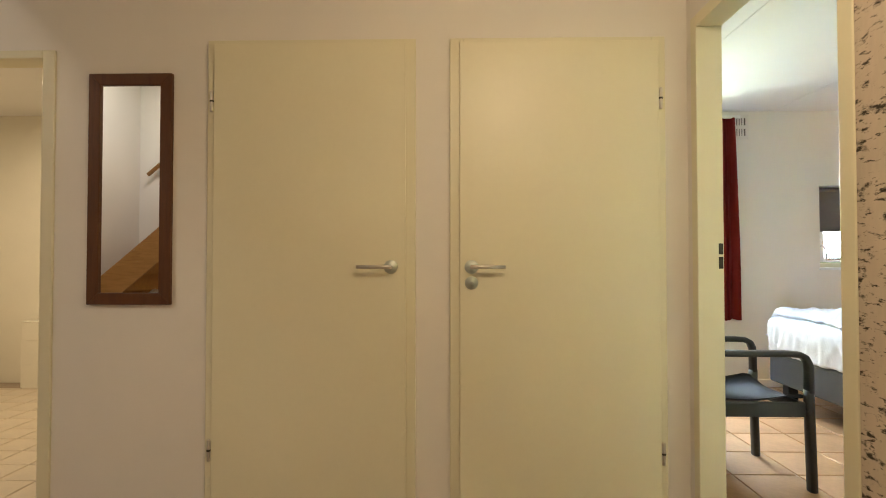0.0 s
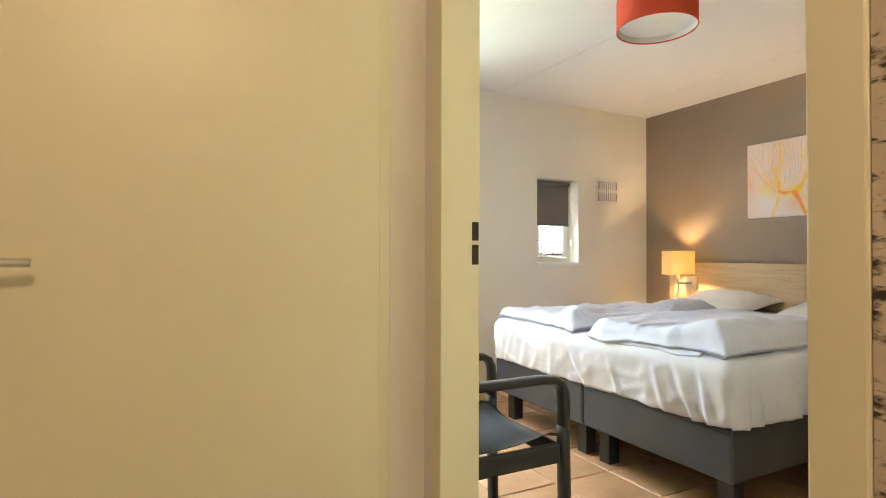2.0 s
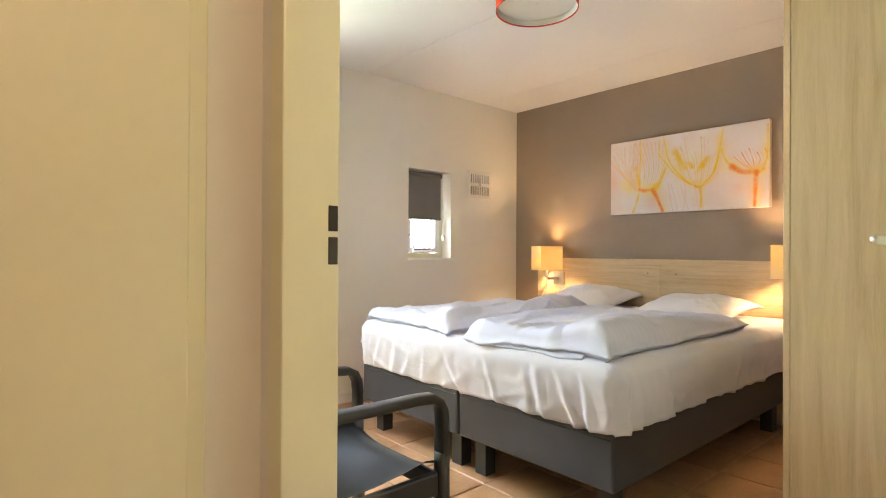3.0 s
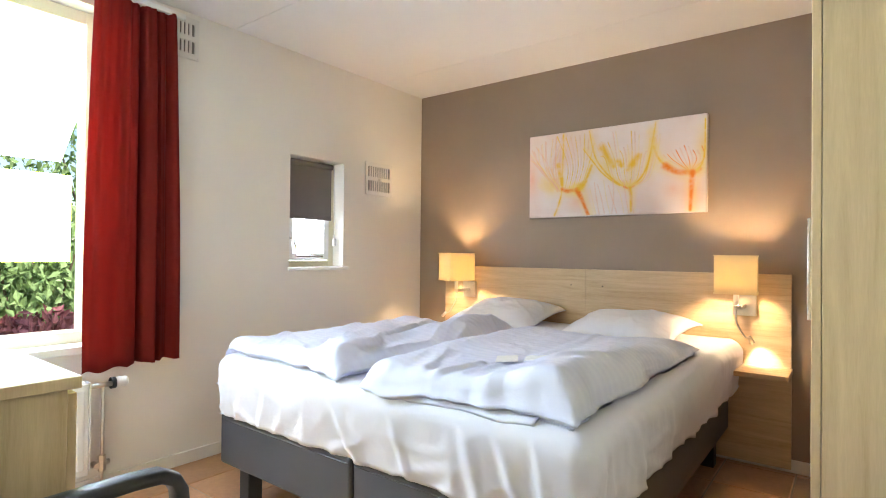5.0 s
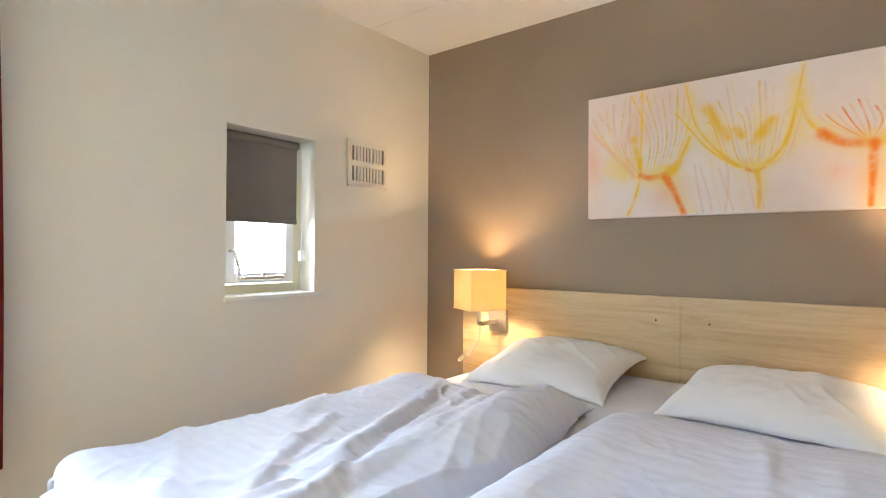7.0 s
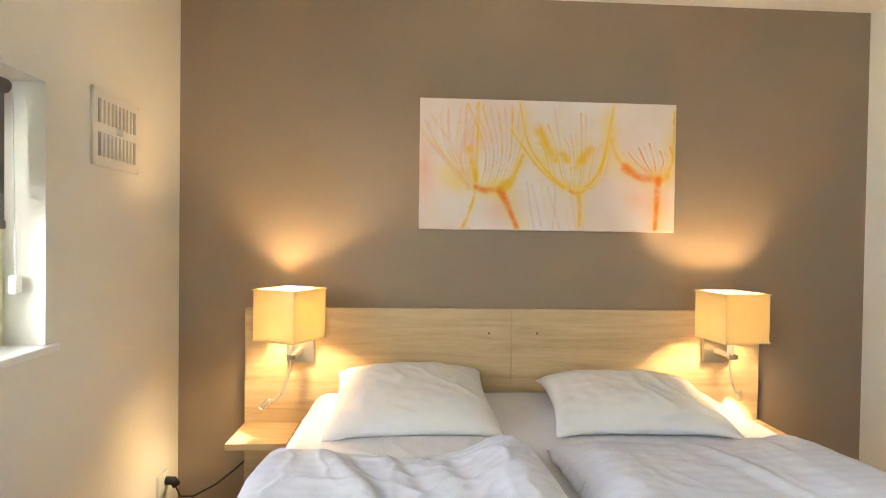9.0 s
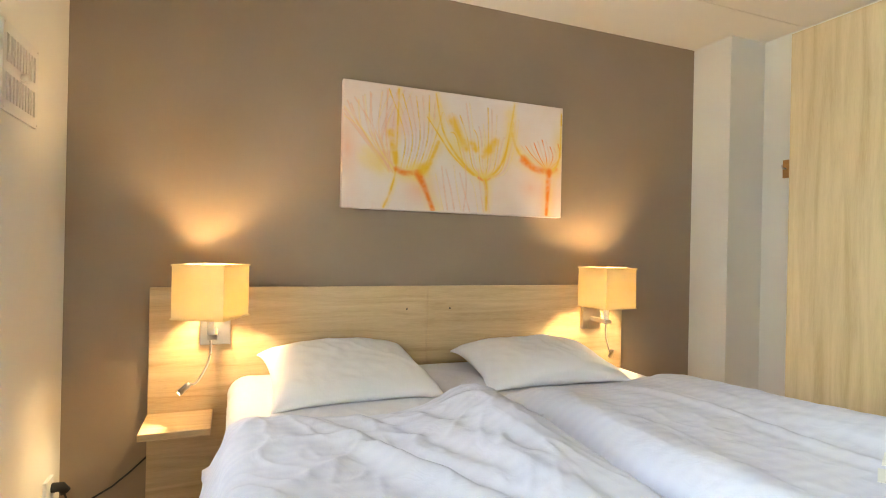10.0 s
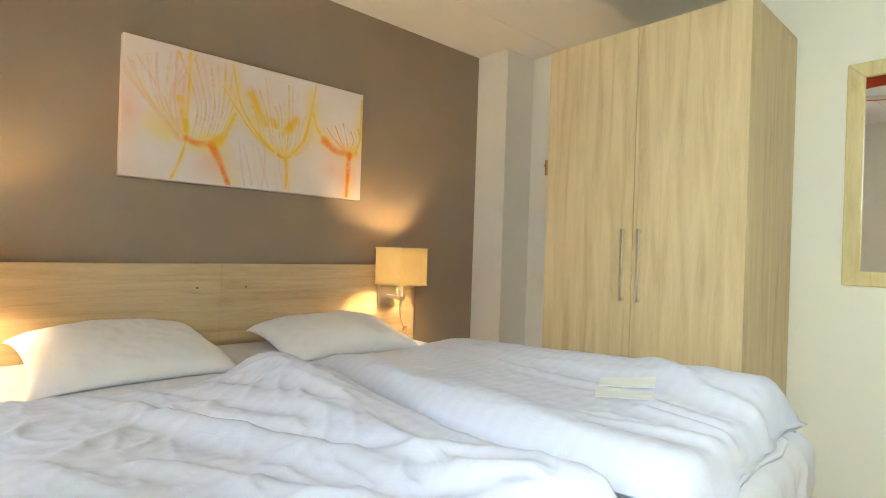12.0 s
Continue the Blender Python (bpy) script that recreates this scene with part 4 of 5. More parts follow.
def wall_lamp(cx, cy, rot, plate_y, power, tip, side, cone):
    w = thing("wall_lamp", (4.388, plate_y, 0.84), "lit wall lamp with a square linen shade and gooseneck reading light", "wall lamp", "bedside wall lamps")
    s, z0, z1 = 0.096, 0.922, 1.113
    m = pose(cx, cy, 0, 0, 0, rot)
    bm = bmesh.new()
    ring = [(-s, -s), (s, -s), (s, s), (-s, s)]
    for (a, b), (c, d) in zip(ring, ring[1:] + ring[:1]):
        q = [bm.verts.new(m @ Vector(p)) for p in ((a, b, z0), (c, d, z0), (c, d, z1), (a, b, z1))]
        bm.faces.new(q)
    bmesh.ops.remove_doubles(bm, verts=bm.verts, dist=1e-5)
    bmesh.ops.solidify(bm, geom=bm.faces[:], thickness=0.0015)
    shade = part("shade", bm, M_SHADE, w, "square cream linen shade")
    for z in (z0, z1):
        t = 0.003
        part("rim", boxes([((-s - t, -s - t, z - t), (s + t, -s + t, z + t)), ((-s - t, s - t, z - t), (s + t, s + t, z + t)), ((-s - t, -s + t, z - t), (-s + t, s - t, z + t)), ((s - t, -s + t, z - t), (s + t, s - t, z + t))]), M_SHADE, shade).data.transform(m)
    part("wall_plate", box((4.366, plate_y - 0.055, 0.795), (4.388, plate_y + 0.055, 0.910), 0.003), M_STEEL, w, "brushed steel wall plate")
    part("arm", boxes([((cx - 0.010, plate_y - 0.010, 0.838), (4.367, plate_y + 0.010, 0.858)), ((cx - 0.010, min(plate_y, cy) - 0.010, 0.838), (cx + 0.010, max(plate_y, cy) + 0.010, 0.858))], 0.002, 1), M_STEEL, w, "square steel arm")
    part("socket", tube([(cx, cy, 0.858), (cx, cy, 0.959)], 0.013, 14), M_WHITE, w, "white lamp socket", True)
    part("bulb", lathe([(0, -0.042), (0.014, -0.038), (0.020, -0.012), (0.025, 0.010), (0.020, 0.028), (0, 0.036)], (cx, cy, 0.998), sides=18), M_BULB, w, "glowing bulb", True)
    part("spider", boxes([((-s, -0.002, 0.925), (s, 0.002, 0.929)), ((-0.002, -s, 0.925), (0.002, -0.003, 0.929)), ((-0.002, 0.003, 0.925), (0.002, s, 0.929))]), M_STEEL, w).data.transform(m)
    a, b = Vector((cx, cy, 0.838)), Vector(tip)
    pts = [a, a + Vector((0.0, 0.0, -0.05)), a.lerp(b, 0.45) + Vector((-0.005, -0.25 * (b.y - a.y), -0.03)), a.lerp(b, 0.8) + Vector((0, -0.12 * (b.y - a.y), -0.03)), b]
    fine = []
    for i in range(len(pts) - 1):
        p0, p1, p2, p3 = pts[max(i - 1, 0)], pts[i], pts[i + 1], pts[min(i + 2, len(pts) - 1)]
        for k in range(6):
            t = k / 6
            fine.append(0.5 * (2 * p1 + (p2 - p0) * t + (2 * p0 - 5 * p1 + 4 * p2 - p3) * t * t + (3 * p1 - p0 - 3 * p2 + p3) * t ** 3))
    fine.append(b)
    part("gooseneck", tube(fine, 0.0042, 8), M_STEEL, w, "thin bendable steel neck", True)
    d = side.normalized()
    head = part("reading_head", tube([b, b + d * 0.008, b + d * 0.045], 0.0085, 12, 1.35), M_STEEL, w, "small steel reading light", True)
    part("lens", tube([b + d * 0.0455, b + d * 0.047], 0.009, 12), M_LED, head)
    hang(w)
    lamp("reading_light", "SPOT", look(b + d * 0.052, b + d), power, (1.0, 0.90, 0.58), 0.012, spot=cone, blend=0.7)


wall_lamp(4.225, 4.090, -27, 4.078, 3.2, (4.190, 4.155, 0.690), Vector((0.02, 0.72, -0.69)), 64)
wall_lamp(4.231, 2.308, 6, 2.290, 5.0, (4.250, 2.250, 0.700), Vector((0.62, -0.22, -0.75)), 70)


def picture():
    y0, y1, z0, z1, x = 2.479, 3.592, 1.359, 1.9145, 4.384
    c = thing("canvas_picture", (X_E, (y0 + y1) / 2, z0), "wide canvas print of orange and yellow seed heads", "picture")
    part("canvas", box((x, y0, z0), (X_E, y1, z1), 0.003, 2), M_CANVAS, c)

    nu, nv, wide, high = 300, 150, y1 - y0, z1 - z0
    uu, vv = np.meshgrid(np.linspace(0, 1, nu + 1), np.linspace(0, 1, nv + 1))
    uu, vv = uu.ravel(), vv.ravel()
    blot = np.array([noise.noise((a * 26, b * 13, 2.0)) + 0.5 * noise.noise((a * 70, b * 36, 5.0)) for a, b in zip(uu, vv)])
    blot = np.clip(0.86 + 0.70 * blot, 0.32, 1.0)
    drift = np.array([noise.noise((a * 9, b * 5, 8.0)) for a, b in zip(uu, vv)])
    tone, cover = np.zeros((len(uu), 3)), np.zeros(len(uu))
    INKS = {"yellow": ((0.82, 0.50, 0.03), 0.95), "orange": ((0.84, 0.22, 0.015), 0.97), "pale": ((0.80, 0.46, 0.30), 0.62), "light": ((0.84, 0.64, 0.20), 0.50)}

    def stroke(kind, pts, w0, w1):
        """Brushes a soft line of pigment onto the print, along points (across, down)."""
        nonlocal tone, cover
        q = [Vector((a, b)) for a, b in pts]
        line = []
        for i in range(len(q) - 1):
            p0, p1, p2, p3 = q[max(i - 1, 0)], q[i], q[i + 1], q[min(i + 2, len(q) - 1)]
            for j in range(6):
                t = j / 6
                line.append(0.5 * (2 * p1 + (p2 - p0) * t + (2 * p0 - 5 * p1 + 4 * p2 - p3) * t * t + (3 * p1 - p0 - 3 * p2 + p3) * t ** 3))
        line.append(q[-1])
        wash = np.zeros(len(uu))
        for i in range(len(line) - 1):
            a, b = line[i], line[i + 1]
            half = high * (w0 + (w1 - w0) * i / max(1, len(line) - 2)) * 0.80
            half = max(half, 0.0042)
            ax, ay, bx, by = a.x * wide, a.y * high, b.x * wide, b.y * high
            near = np.where((uu * wide > min(ax, bx) - half) & (uu * wide < max(ax, bx) + half) & (vv * high > min(ay, by) - half) & (vv * high < max(ay, by) + half))[0]
            if not len(near):
                continue
            px, py = uu[near] * wide - ax, vv[near] * high - ay
            dx, dy = bx - ax, by - ay
            t = np.clip((px * dx + py * dy) / (dx * dx + dy * dy + 1e-12), 0, 1)
            dist = np.hypot(px - t * dx, py - t * dy) / half + 0.25 * drift[near]
            soft = np.clip(1.15 - dist, 0, 1)
            wash[near] = np.maximum(wash[near], soft * soft * (3 - 2 * soft))
        colour, full = INKS[kind]
        alpha = wash * full * blot
        tone = tone * (1 - alpha[:, None]) + np.array(colour) * alpha[:, None]
        cover = cover * (1 - alpha) + alpha

    rng = random.Random(5)

    def cup(kind, pts, w):
        stroke("light", [(u + 0.004, v - 0.012) for u, v in pts], w * 2.6, w * 2.0)
        stroke(kind, pts, w, w * 0.6)

    # faint fan of hairs, upper corner
    for i in range(22):
        a = i / 21
        stroke("pale" if i % 3 else "light", [(0.21 - 0.03 * rng.random(), 0.66 + 0.05 * rng.random()), (0.16 - 0.12 * a + 0.05 * rng.random(), 0.42 - 0.05 * a), (0.24 - 0.30 * a + 0.04 * rng.random(), 0.02 + 0.25 * a * a)], 0.006, 0.010)
    # first head
    for i in range(9):
        a = i / 8
        stroke("pale" if i % 2 else "yellow", [(0.235 + 0.10 * a, 0.66), (0.25 + 0.13 * a, 0.40), (0.24 + 0.17 * a - 0.06 * (1 - a), 0.03 + 0.2 * a * rng.random())], 0.009, 0.006)
    cup("yellow", [(0.165, 0.99), (0.195, 0.84), (0.213, 0.68), (0.217, 0.45), (0.221, 0.02)], 0.020)
    cup("yellow", [(0.306, 0.69), (0.345, 0.64), (0.372, 0.54), (0.395, 0.42)], 0.040)
    cup("orange", [(0.215, 0.675), (0.25, 0.70), (0.285, 0.695), (0.318, 0.675)], 0.048)
    cup("orange", [(0.312, 0.70), (0.340, 0.82), (0.376, 0.99)], 0.054)
    # second head
    for i in range(19):
        a = -1 + 2 * i / 18
        stroke("light" if i % 3 == 0 else "yellow" if i % 3 == 1 else "pale", [(0.612, 0.70), (0.612 + 0.10 * a, 0.58 + 0.05 * abs(a)), (0.61 + 0.15 * a, 0.36), (0.60 + (0.17 + 0.03 * rng.random()) * a, 0.05 + 0.28 * rng.random())], 0.010, 0.007)
    cup("yellow", [(0.612, 0.70), (0.535, 0.64), (0.46, 0.52), (0.405, 0.38), (0.345, 0.22)], 0.018)
    cup("yellow", [(0.560, 0.67), (0.490, 0.54), (0.425, 0.36), (0.400, 0.20), (0.382, 0.02)], 0.020)
    cup("yellow", [(0.612, 0.70), (0.665, 0.63), (0.705, 0.50), (0.728, 0.30), (0.752, 0.02)], 0.022)
    cup("orange", [(0.585, 0.695), (0.612, 0.715), (0.640, 0.690)], 0.022)
    cup("yellow", [(0.615, 0.71), (0.622, 0.82), (0.622, 0.97)], 0.036)
    # third head
    for i in range(10):
        a = i / 9
        stroke("orange" if i % 2 else "pale", [(0.925, 0.58), (0.83 + 0.16 * a, 0.46), (0.79 + 0.19 * a, 0.30 + 0.08 * rng.random())], 0.008, 0.005)
    cup("yellow", [(0.742, 0.28), (0.758, 0.38), (0.785, 0.46), (0.83, 0.535)], 0.026)
    cup("orange", [(0.80, 0.50), (0.850, 0.565), (0.895, 0.585), (0.945, 0.585), (0.97, 0.56)], 0.062)
    cup("yellow", [(0.955, 0.575), (0.982, 0.50), (0.993, 0.36), (0.995, 0.05)], 0.020)
    cup("orange", [(0.935, 0.59), (0.930, 0.78), (0.925, 0.98)], 0.048)
    for i in range(9):
        cu = 0.39 + 0.028 * i
        lean = rng.uniform(-0.015, 0.045)
        stroke("pale" if i % 3 else "light", [(cu + lean, 0.985), (cu + 0.3 * lean, 0.80), (cu - 0.02 + 0.02 * rng.random(), rng.uniform(0.55, 0.75))], 0.008, 0.003)
    # blots of colour inside the heads
    for kind, pts, breadth in (("yellow", [(0.455, 0.22), (0.49, 0.34), (0.525, 0.45)], 0.075), ("yellow", [(0.665, 0.36), (0.63, 0.45), (0.605, 0.50)], 0.070), ("yellow", [(0.55, 0.40), (0.57, 0.46)], 0.06),
                            ("yellow", [(0.19, 0.38), (0.205, 0.52), (0.212, 0.62)], 0.055), ("light", [(0.10, 0.60), (0.15, 0.68)], 0.14), ("light", [(0.73, 0.10), (0.745, 0.32)], 0.09),
                            ("yellow", [(0.33, 0.66), (0.36, 0.60)], 0.07)):
        stroke(kind, pts, breadth, breadth * 0.7)
    xs = x - 0.0008
    me = bpy.data.meshes.new("print")
    me.from_pydata([(xs, y1 - 0.004 - (wide - 0.008) * a, z1 - 0.004 - (high - 0.008) * b) for a, b in zip(uu, vv)], [],
                   [(j * (nu + 1) + i, (j + 1) * (nu + 1) + i, (j + 1) * (nu + 1) + i + 1, j * (nu + 1) + i + 1) for j in range(nv) for i in range(nu)])
    rgba = np.ones((len(uu), 4))
    rgba[:, :3] = tone / np.maximum(cover, 1e-4)[:, None]
    rgba[:, 3] = cover
    me.color_attributes.new("pigment", "FLOAT_COLOR", "POINT").data.foreach_set("color", rgba.astype(np.float32).ravel())
    me.materials.append(M_PRINT)
    sheet = new("print", me)
    sheet.parent = c
    sheet["label"] = "printed orange and yellow seed heads"
    hang(c)


picture()

# socket and cable
sock = thing("wall_socket", (4.26, Y_N, 0.33), "white wall socket with a black plug", "socket")
part("plate", box((4.225, Y_N - 0.012, 0.300), (4.305, Y_N, 0.380), 0.003), M_WHITE, sock)
part("plug", tube([(4.285, Y_N - 0.012, 0.340), (4.285, Y_N - 0.040, 0.340), (4.290, Y_N - 0.050, 0.320)], 0.017, 12), M_BLACK, sock, "black plug", True)
part("cable", tube([(4.290, Y_N - 0.045, 0.320), (4.31, Y_N - 0.055, 0.265), (4.34, 4.50, 0.25), (4.37, 4.42, 0.285), (4.385, 4.36, 0.33), (4.405, 4.312, 0.37)], 0.0035, 6), M_BLACK, sock, "thin black cable", True)
hang(sock)


# ---- ceiling lamp ----
def drum_lamp():
    cx, cy, zb = 2.594, 2.885, 2.190
    d = thing("ceiling_lamp", (cx, cy, Z_C), "red cloth drum ceiling lamp with a white diffuser", "ceiling lamp")
    part("shade", lathe([(0.186, 0.0), (0.189, 0.0), (0.189, 0.150), (0.186, 0.150), (0.186, 0.0)], (cx, cy, zb), sides=56), M_RED, d, "", True)
    part("lower_rim", lathe([(0.1850, -0.0015), (0.1898, -0.0015), (0.1898, 0.004), (0.1850, 0.004), (0.1850, -0.0015)], (cx, cy, zb), sides=56), M_RED, d)
    part("lining", lathe([(0.1845, 0.004), (0.1845, 0.146)], (cx, cy, zb), sides=56), M_VENT, d, "pale inner lining", True)
    part("diffuser", lathe([(0, 0.030), (0.180, 0.030), (0.180, 0.034), (0, 0.034)], (cx, cy, zb), sides=56), M_WHITE, d, "white diffuser disc")
    part("stem", tube([(cx, cy, zb + 0.03), (cx, cy, 2.345)], 0.010, 12), M_STEEL, d)
    part("ceiling_rose", lathe([(0, 0), (0.05, 0), (0.055, 0.018), (0.055, 0.028), (0, 0.028)], (cx, cy, Z_C - 0.028), sides=28), M_WHITE, d, "white ceiling rose", True)
    for a in (0.3, 2.4, 4.5):
        part("spoke", tube([(cx, cy, zb + 0.13), (cx + 0.186 * math.cos(a), cy + 0.186 * math.sin(a), zb + 0.13)], 0.003, 6), M_STEEL, d)
    hang(d)


drum_lamp()


# ---- wardrobe, wall mirror ----
def wardrobe():
    x0, x1, y0, y1, z1, xm = 2.700, 3.602, Y_S + 0.015, 1.911, 2.098, 3.145
    w = thing("wardrobe", ((x0 + x1) / 2, 1.6, 0), "tall light oak laminate wardrobe with two closed doors", "wardrobe")
    part("side_panel", box((x0, y0, 0.0), (x0 + 0.020, y1 - 0.022, z1), 0.001, 1), M_OAKV, w)
    part("side_panel", box((x1 - 0.020, y0, 0.0), (x1, y1 - 0.022, z1), 0.001, 1), M_OAKV, w)
    part("top_panel", box((x0 + 0.020, y0, z1 - 0.022), (x1 - 0.020, y1 - 0.022, z1 - 0.002), 0.001, 1), M_OAKV, w)
    part("back_panel", box((x0 + 0.020, y0, 0.06), (x1 - 0.020, y0 + 0.006, z1 - 0.022)), M_OAKV, w)
    part("plinth", box((x0 + 0.020, y1 - 0.06, 0.0), (x1 - 0.020, y1 - 0.045, 0.06)), M_OAKV, w)
    for a, b, hx in ((x0, xm - 0.0015, xm - 0.037), (xm + 0.0015, x1, xm + 0.037)):
        d = part("door", box((a, y1 - 0.020, 0.062), (b, y1, z1), 0.0015, 1), M_OAKV, w)
        part("handle", boxes([((hx - 0.007, y1 + 0.022, 0.916), (hx + 0.007, y1 + 0.030, 1.228)), ((hx - 0.007, y1, 0.916), (hx + 0.007, y1 + 0.022, 0.933)), ((hx - 0.007, y1, 1.211), (hx + 0.007, y1 + 0.022, 1.228))], 0.002, 1), M_SATIN, d, "square-section satin nickel bar handle")
    hang(w)
    k = thing("wall_hook", (4.03, Y_S, 1.60), "small wooden block with a coat hook", "hook")
    part("block", box((4.015, Y_S, 1.600), (4.050, Y_S + 0.014, 1.695), 0.003), M_STAIR, k)
    part("hook", tube([(4.032, Y_S + 0.012, 1.65), (4.032, Y_S + 0.035, 1.645), (4.032, Y_S + 0.045, 1.662)], 0.004, 8), M_STEEL, k, "steel hook", True)
    hang(k)


wardrobe()


def framed_mirror(name, x0, x1, z0, z1, y, out, fw, material, label):
    """Mirror in a mitred frame on a wall that faces along y; out: the side it faces."""
    f = thing(name, ((x0 + x1) / 2, y, z0), label, "mirror")
    ya, yb = sorted((y, y + out * 0.022))
    part("glass", box((x0 + fw * 0.7, min(y + out * 0.004, y + out * 0.010), z0 + fw * 0.7), (x1 - fw * 0.7, max(y + out * 0.004, y + out * 0.010), z1 - fw * 0.7)), M_MIRROR, f, "silvered mirror glass")
    for q in ([(x0, z0), (x1, z0), (x1 - fw, z0 + fw), (x0 + fw, z0 + fw)], [(x1, z0), (x1, z1), (x1 - fw, z1 - fw), (x1 - fw, z0 + fw)],
              [(x1, z1), (x0, z1), (x0 + fw, z1 - fw), (x1 - fw, z1 - fw)], [(x0, z1), (x0, z0), (x0 + fw, z0 + fw), (x0 + fw, z1 - fw)]):
        bm = bmesh.new()
        lo = [bm.verts.new((a, ya, b)) for a, b in q]
        hi = [bm.verts.new((a, yb, b)) for a, b in q]
        bm.faces.new(lo)
        bm.faces.new(hi[::-1])
        for i in range(4):
            bm.faces.new((lo[i], hi[i], hi[(i + 1) % 4], lo[(i + 1) % 4]))
        bmesh.ops.recalc_face_normals(bm, faces=bm.faces)
        bmesh.ops.bevel(bm, geom=bm.edges[:], offset=0.003, segments=2, profile=0.5, affect="EDGES")
        part("frame_piece", bm, material, f)
    return hang(f)


framed_mirror("mirror", 2.00, 2.515, 1.020, 1.935, Y_S, 1, 0.060, M_OAKF, "wall mirror in a light oak frame")
framed_mirror("hall_mirror", -1.532, -1.170, 0.888, 1.882, HALL_N, -1, 0.050, M_WALNUT, "tall narrow mirror in a dark brown wooden frame")


# ---- armchair and cabinet ----
def armchair():
    c = thing("armchair", (1.45, 2.75, 0), "anthracite moulded plastic garden armchair", "chair")
    x0, x1, ya, yb = 1.235, 1.700, 2.515, 2.985   # back, front and the two arm lines

    def bar(pts, w, h):
        """A flat rounded bar swept along points in an upright plane."""
        bm = bmesh.new()
        rings = []
        P = [Vector(p) for p in pts]
        for i, p in enumerate(P):
            d = (P[min(i + 1, len(P) - 1)] - P[max(i - 1, 0)]).normalized()
            side = Vector((0, 1, 0))
            up = side.cross(d).normalized()
            ring = []
            for k in range(12):
                t = k * math.tau / 12
                cx, cz = math.cos(t), math.sin(t)
                ring.append(bm.verts.new(p + side * w / 2 * math.copysign(abs(cx) ** 0.5, cx) + up * h / 2 * math.copysign(abs(cz) ** 0.5, cz)))
            rings.append(ring)
        for r0, r1 in zip(rings, rings[1:]):
            for k in range(12):
                bm.faces.new((r0[k], r0[(k + 1) % 12], r1[(k + 1) % 12], r1[k]))
        bm.faces.new(rings[0])
        bm.faces.new(rings[-1][::-1])
        bmesh.ops.recalc_face_normals(bm, faces=bm.faces)
        return bm

    for y in (ya, yb):
        s = 1 if y == ya else -1
        part("arm", bar([(x0 + 0.005, y + 0.015 * s, 0.640), (x0 + 0.15, y, 0.640), (x1 - 0.10, y, 0.640), (x1 - 0.045, y, 0.636), (x1 - 0.018, y, 0.622), (x1 - 0.004, y, 0.595), (x1, y, 0.560), (x1, y, 0.46)], 0.050, 0.030), M_PLASTIC, c, "", True)
        part("front_leg", bar([(x1, y, 0.47), (x1, y, 0.40), (x1 + 0.010, y, 0.0)], 0.046, 0.036), M_PLASTIC, c, "", True)
        part("back_leg", bar([(x0 + 0.02, y + 0.02 * s, 0.66), (x0 + 0.03, y + 0.015 * s, 0.42), (x0 - 0.03, y + 0.01 * s, 0.0)], 0.044, 0.036), M_PLASTIC, c, "", True)
    n = 24
    bm = bmesh.new()
    grid = [[bm.verts.new((x0 + 0.01 + (x1 - x0 - 0.01) * i / n, ya + 0.004 + (yb - ya - 0.008) * j / n,
                           0.405 + 0.030 * (i / n) - 0.022 * math.sin(math.pi * i / n) - 0.010 * math.sin(math.pi * j / n) + 0.030 * abs(2 * j / n - 1) ** 5 - 0.03 * max(0, i / n - 0.88) * 8 * 0.8)) for j in range(n + 1)] for i in range(n + 1)]
    for i in range(n):
        for j in range(n):
            bm.faces.new((grid[i][j], grid[i + 1][j], grid[i + 1][j + 1], grid[i][j + 1]))
    bmesh.ops.solidify(bm, geom=bm.faces[:], thickness=0.012)
    part("seat", bm, M_PLASTIC, c, "shiny anthracite seat", True)
    part("front_rail", box((x1 - 0.02, ya + 0.02, 0.345), (x1 + 0.004, yb - 0.02, 0.405), 0.008), M_PLASTIC, c)
    for y, s in ((ya, 1), (yb, -1)):
        part("side_rail", box((x0 + 0.03, y - 0.012, 0.345), (x1 - 0.02, y + 0.012, 0.415), 0.008), M_PLASTIC, c)
    bm = bmesh.new()
    grid = [[bm.verts.new((x0 + 0.022 - 0.055 * i / 14 - 0.025 * math.sin(math.pi * j / 14), ya + 0.02 + (yb - ya - 0.04) * j / 14, 0.44 + 0.38 * i / 14 + 0.02 * math.sin(math.pi * j / 14) * (i / 14))) for j in range(15)] for i in range(15)]
    for i in range(14):
        for j in range(14):
            bm.faces.new((grid[i][j], grid[i + 1][j], grid[i + 1][j + 1], grid[i][j + 1]))
    bmesh.ops.solidify(bm, geom=bm.faces[:], thickness=0.014)
    part("backrest", bm, M_PLASTIC, c, "", True)
    hang(c)


armchair()

cab = thing("cabinet", (1.35, 3.5, 0), "low light oak cabinet against the wall", "cabinet")
part("body", box((X_W + 0.014, 3.070, 0.0), (1.515, 3.50, 0.830), 0.002, 1), M_OAKV, cab)
part("top", box((X_W + 0.014, 3.055, 0.831), (1.535, 3.515, 0.856), 0.002, 1), M_OAKV, cab)
for y0, y1 in ((3.075, 3.283), (3.287, 3.495)):
    d = part("door", box((1.516, y0, 0.06), (1.532, y1, 0.820), 0.001, 1), M_OAKV, cab)
    part("handle", tube([(1.542, (y0 + y1) / 2 - 0.05, 0.74), (1.542, (y0 + y1) / 2 + 0.05, 0.74)], 0.005, 8), M_STEEL, d)
hang(cab)


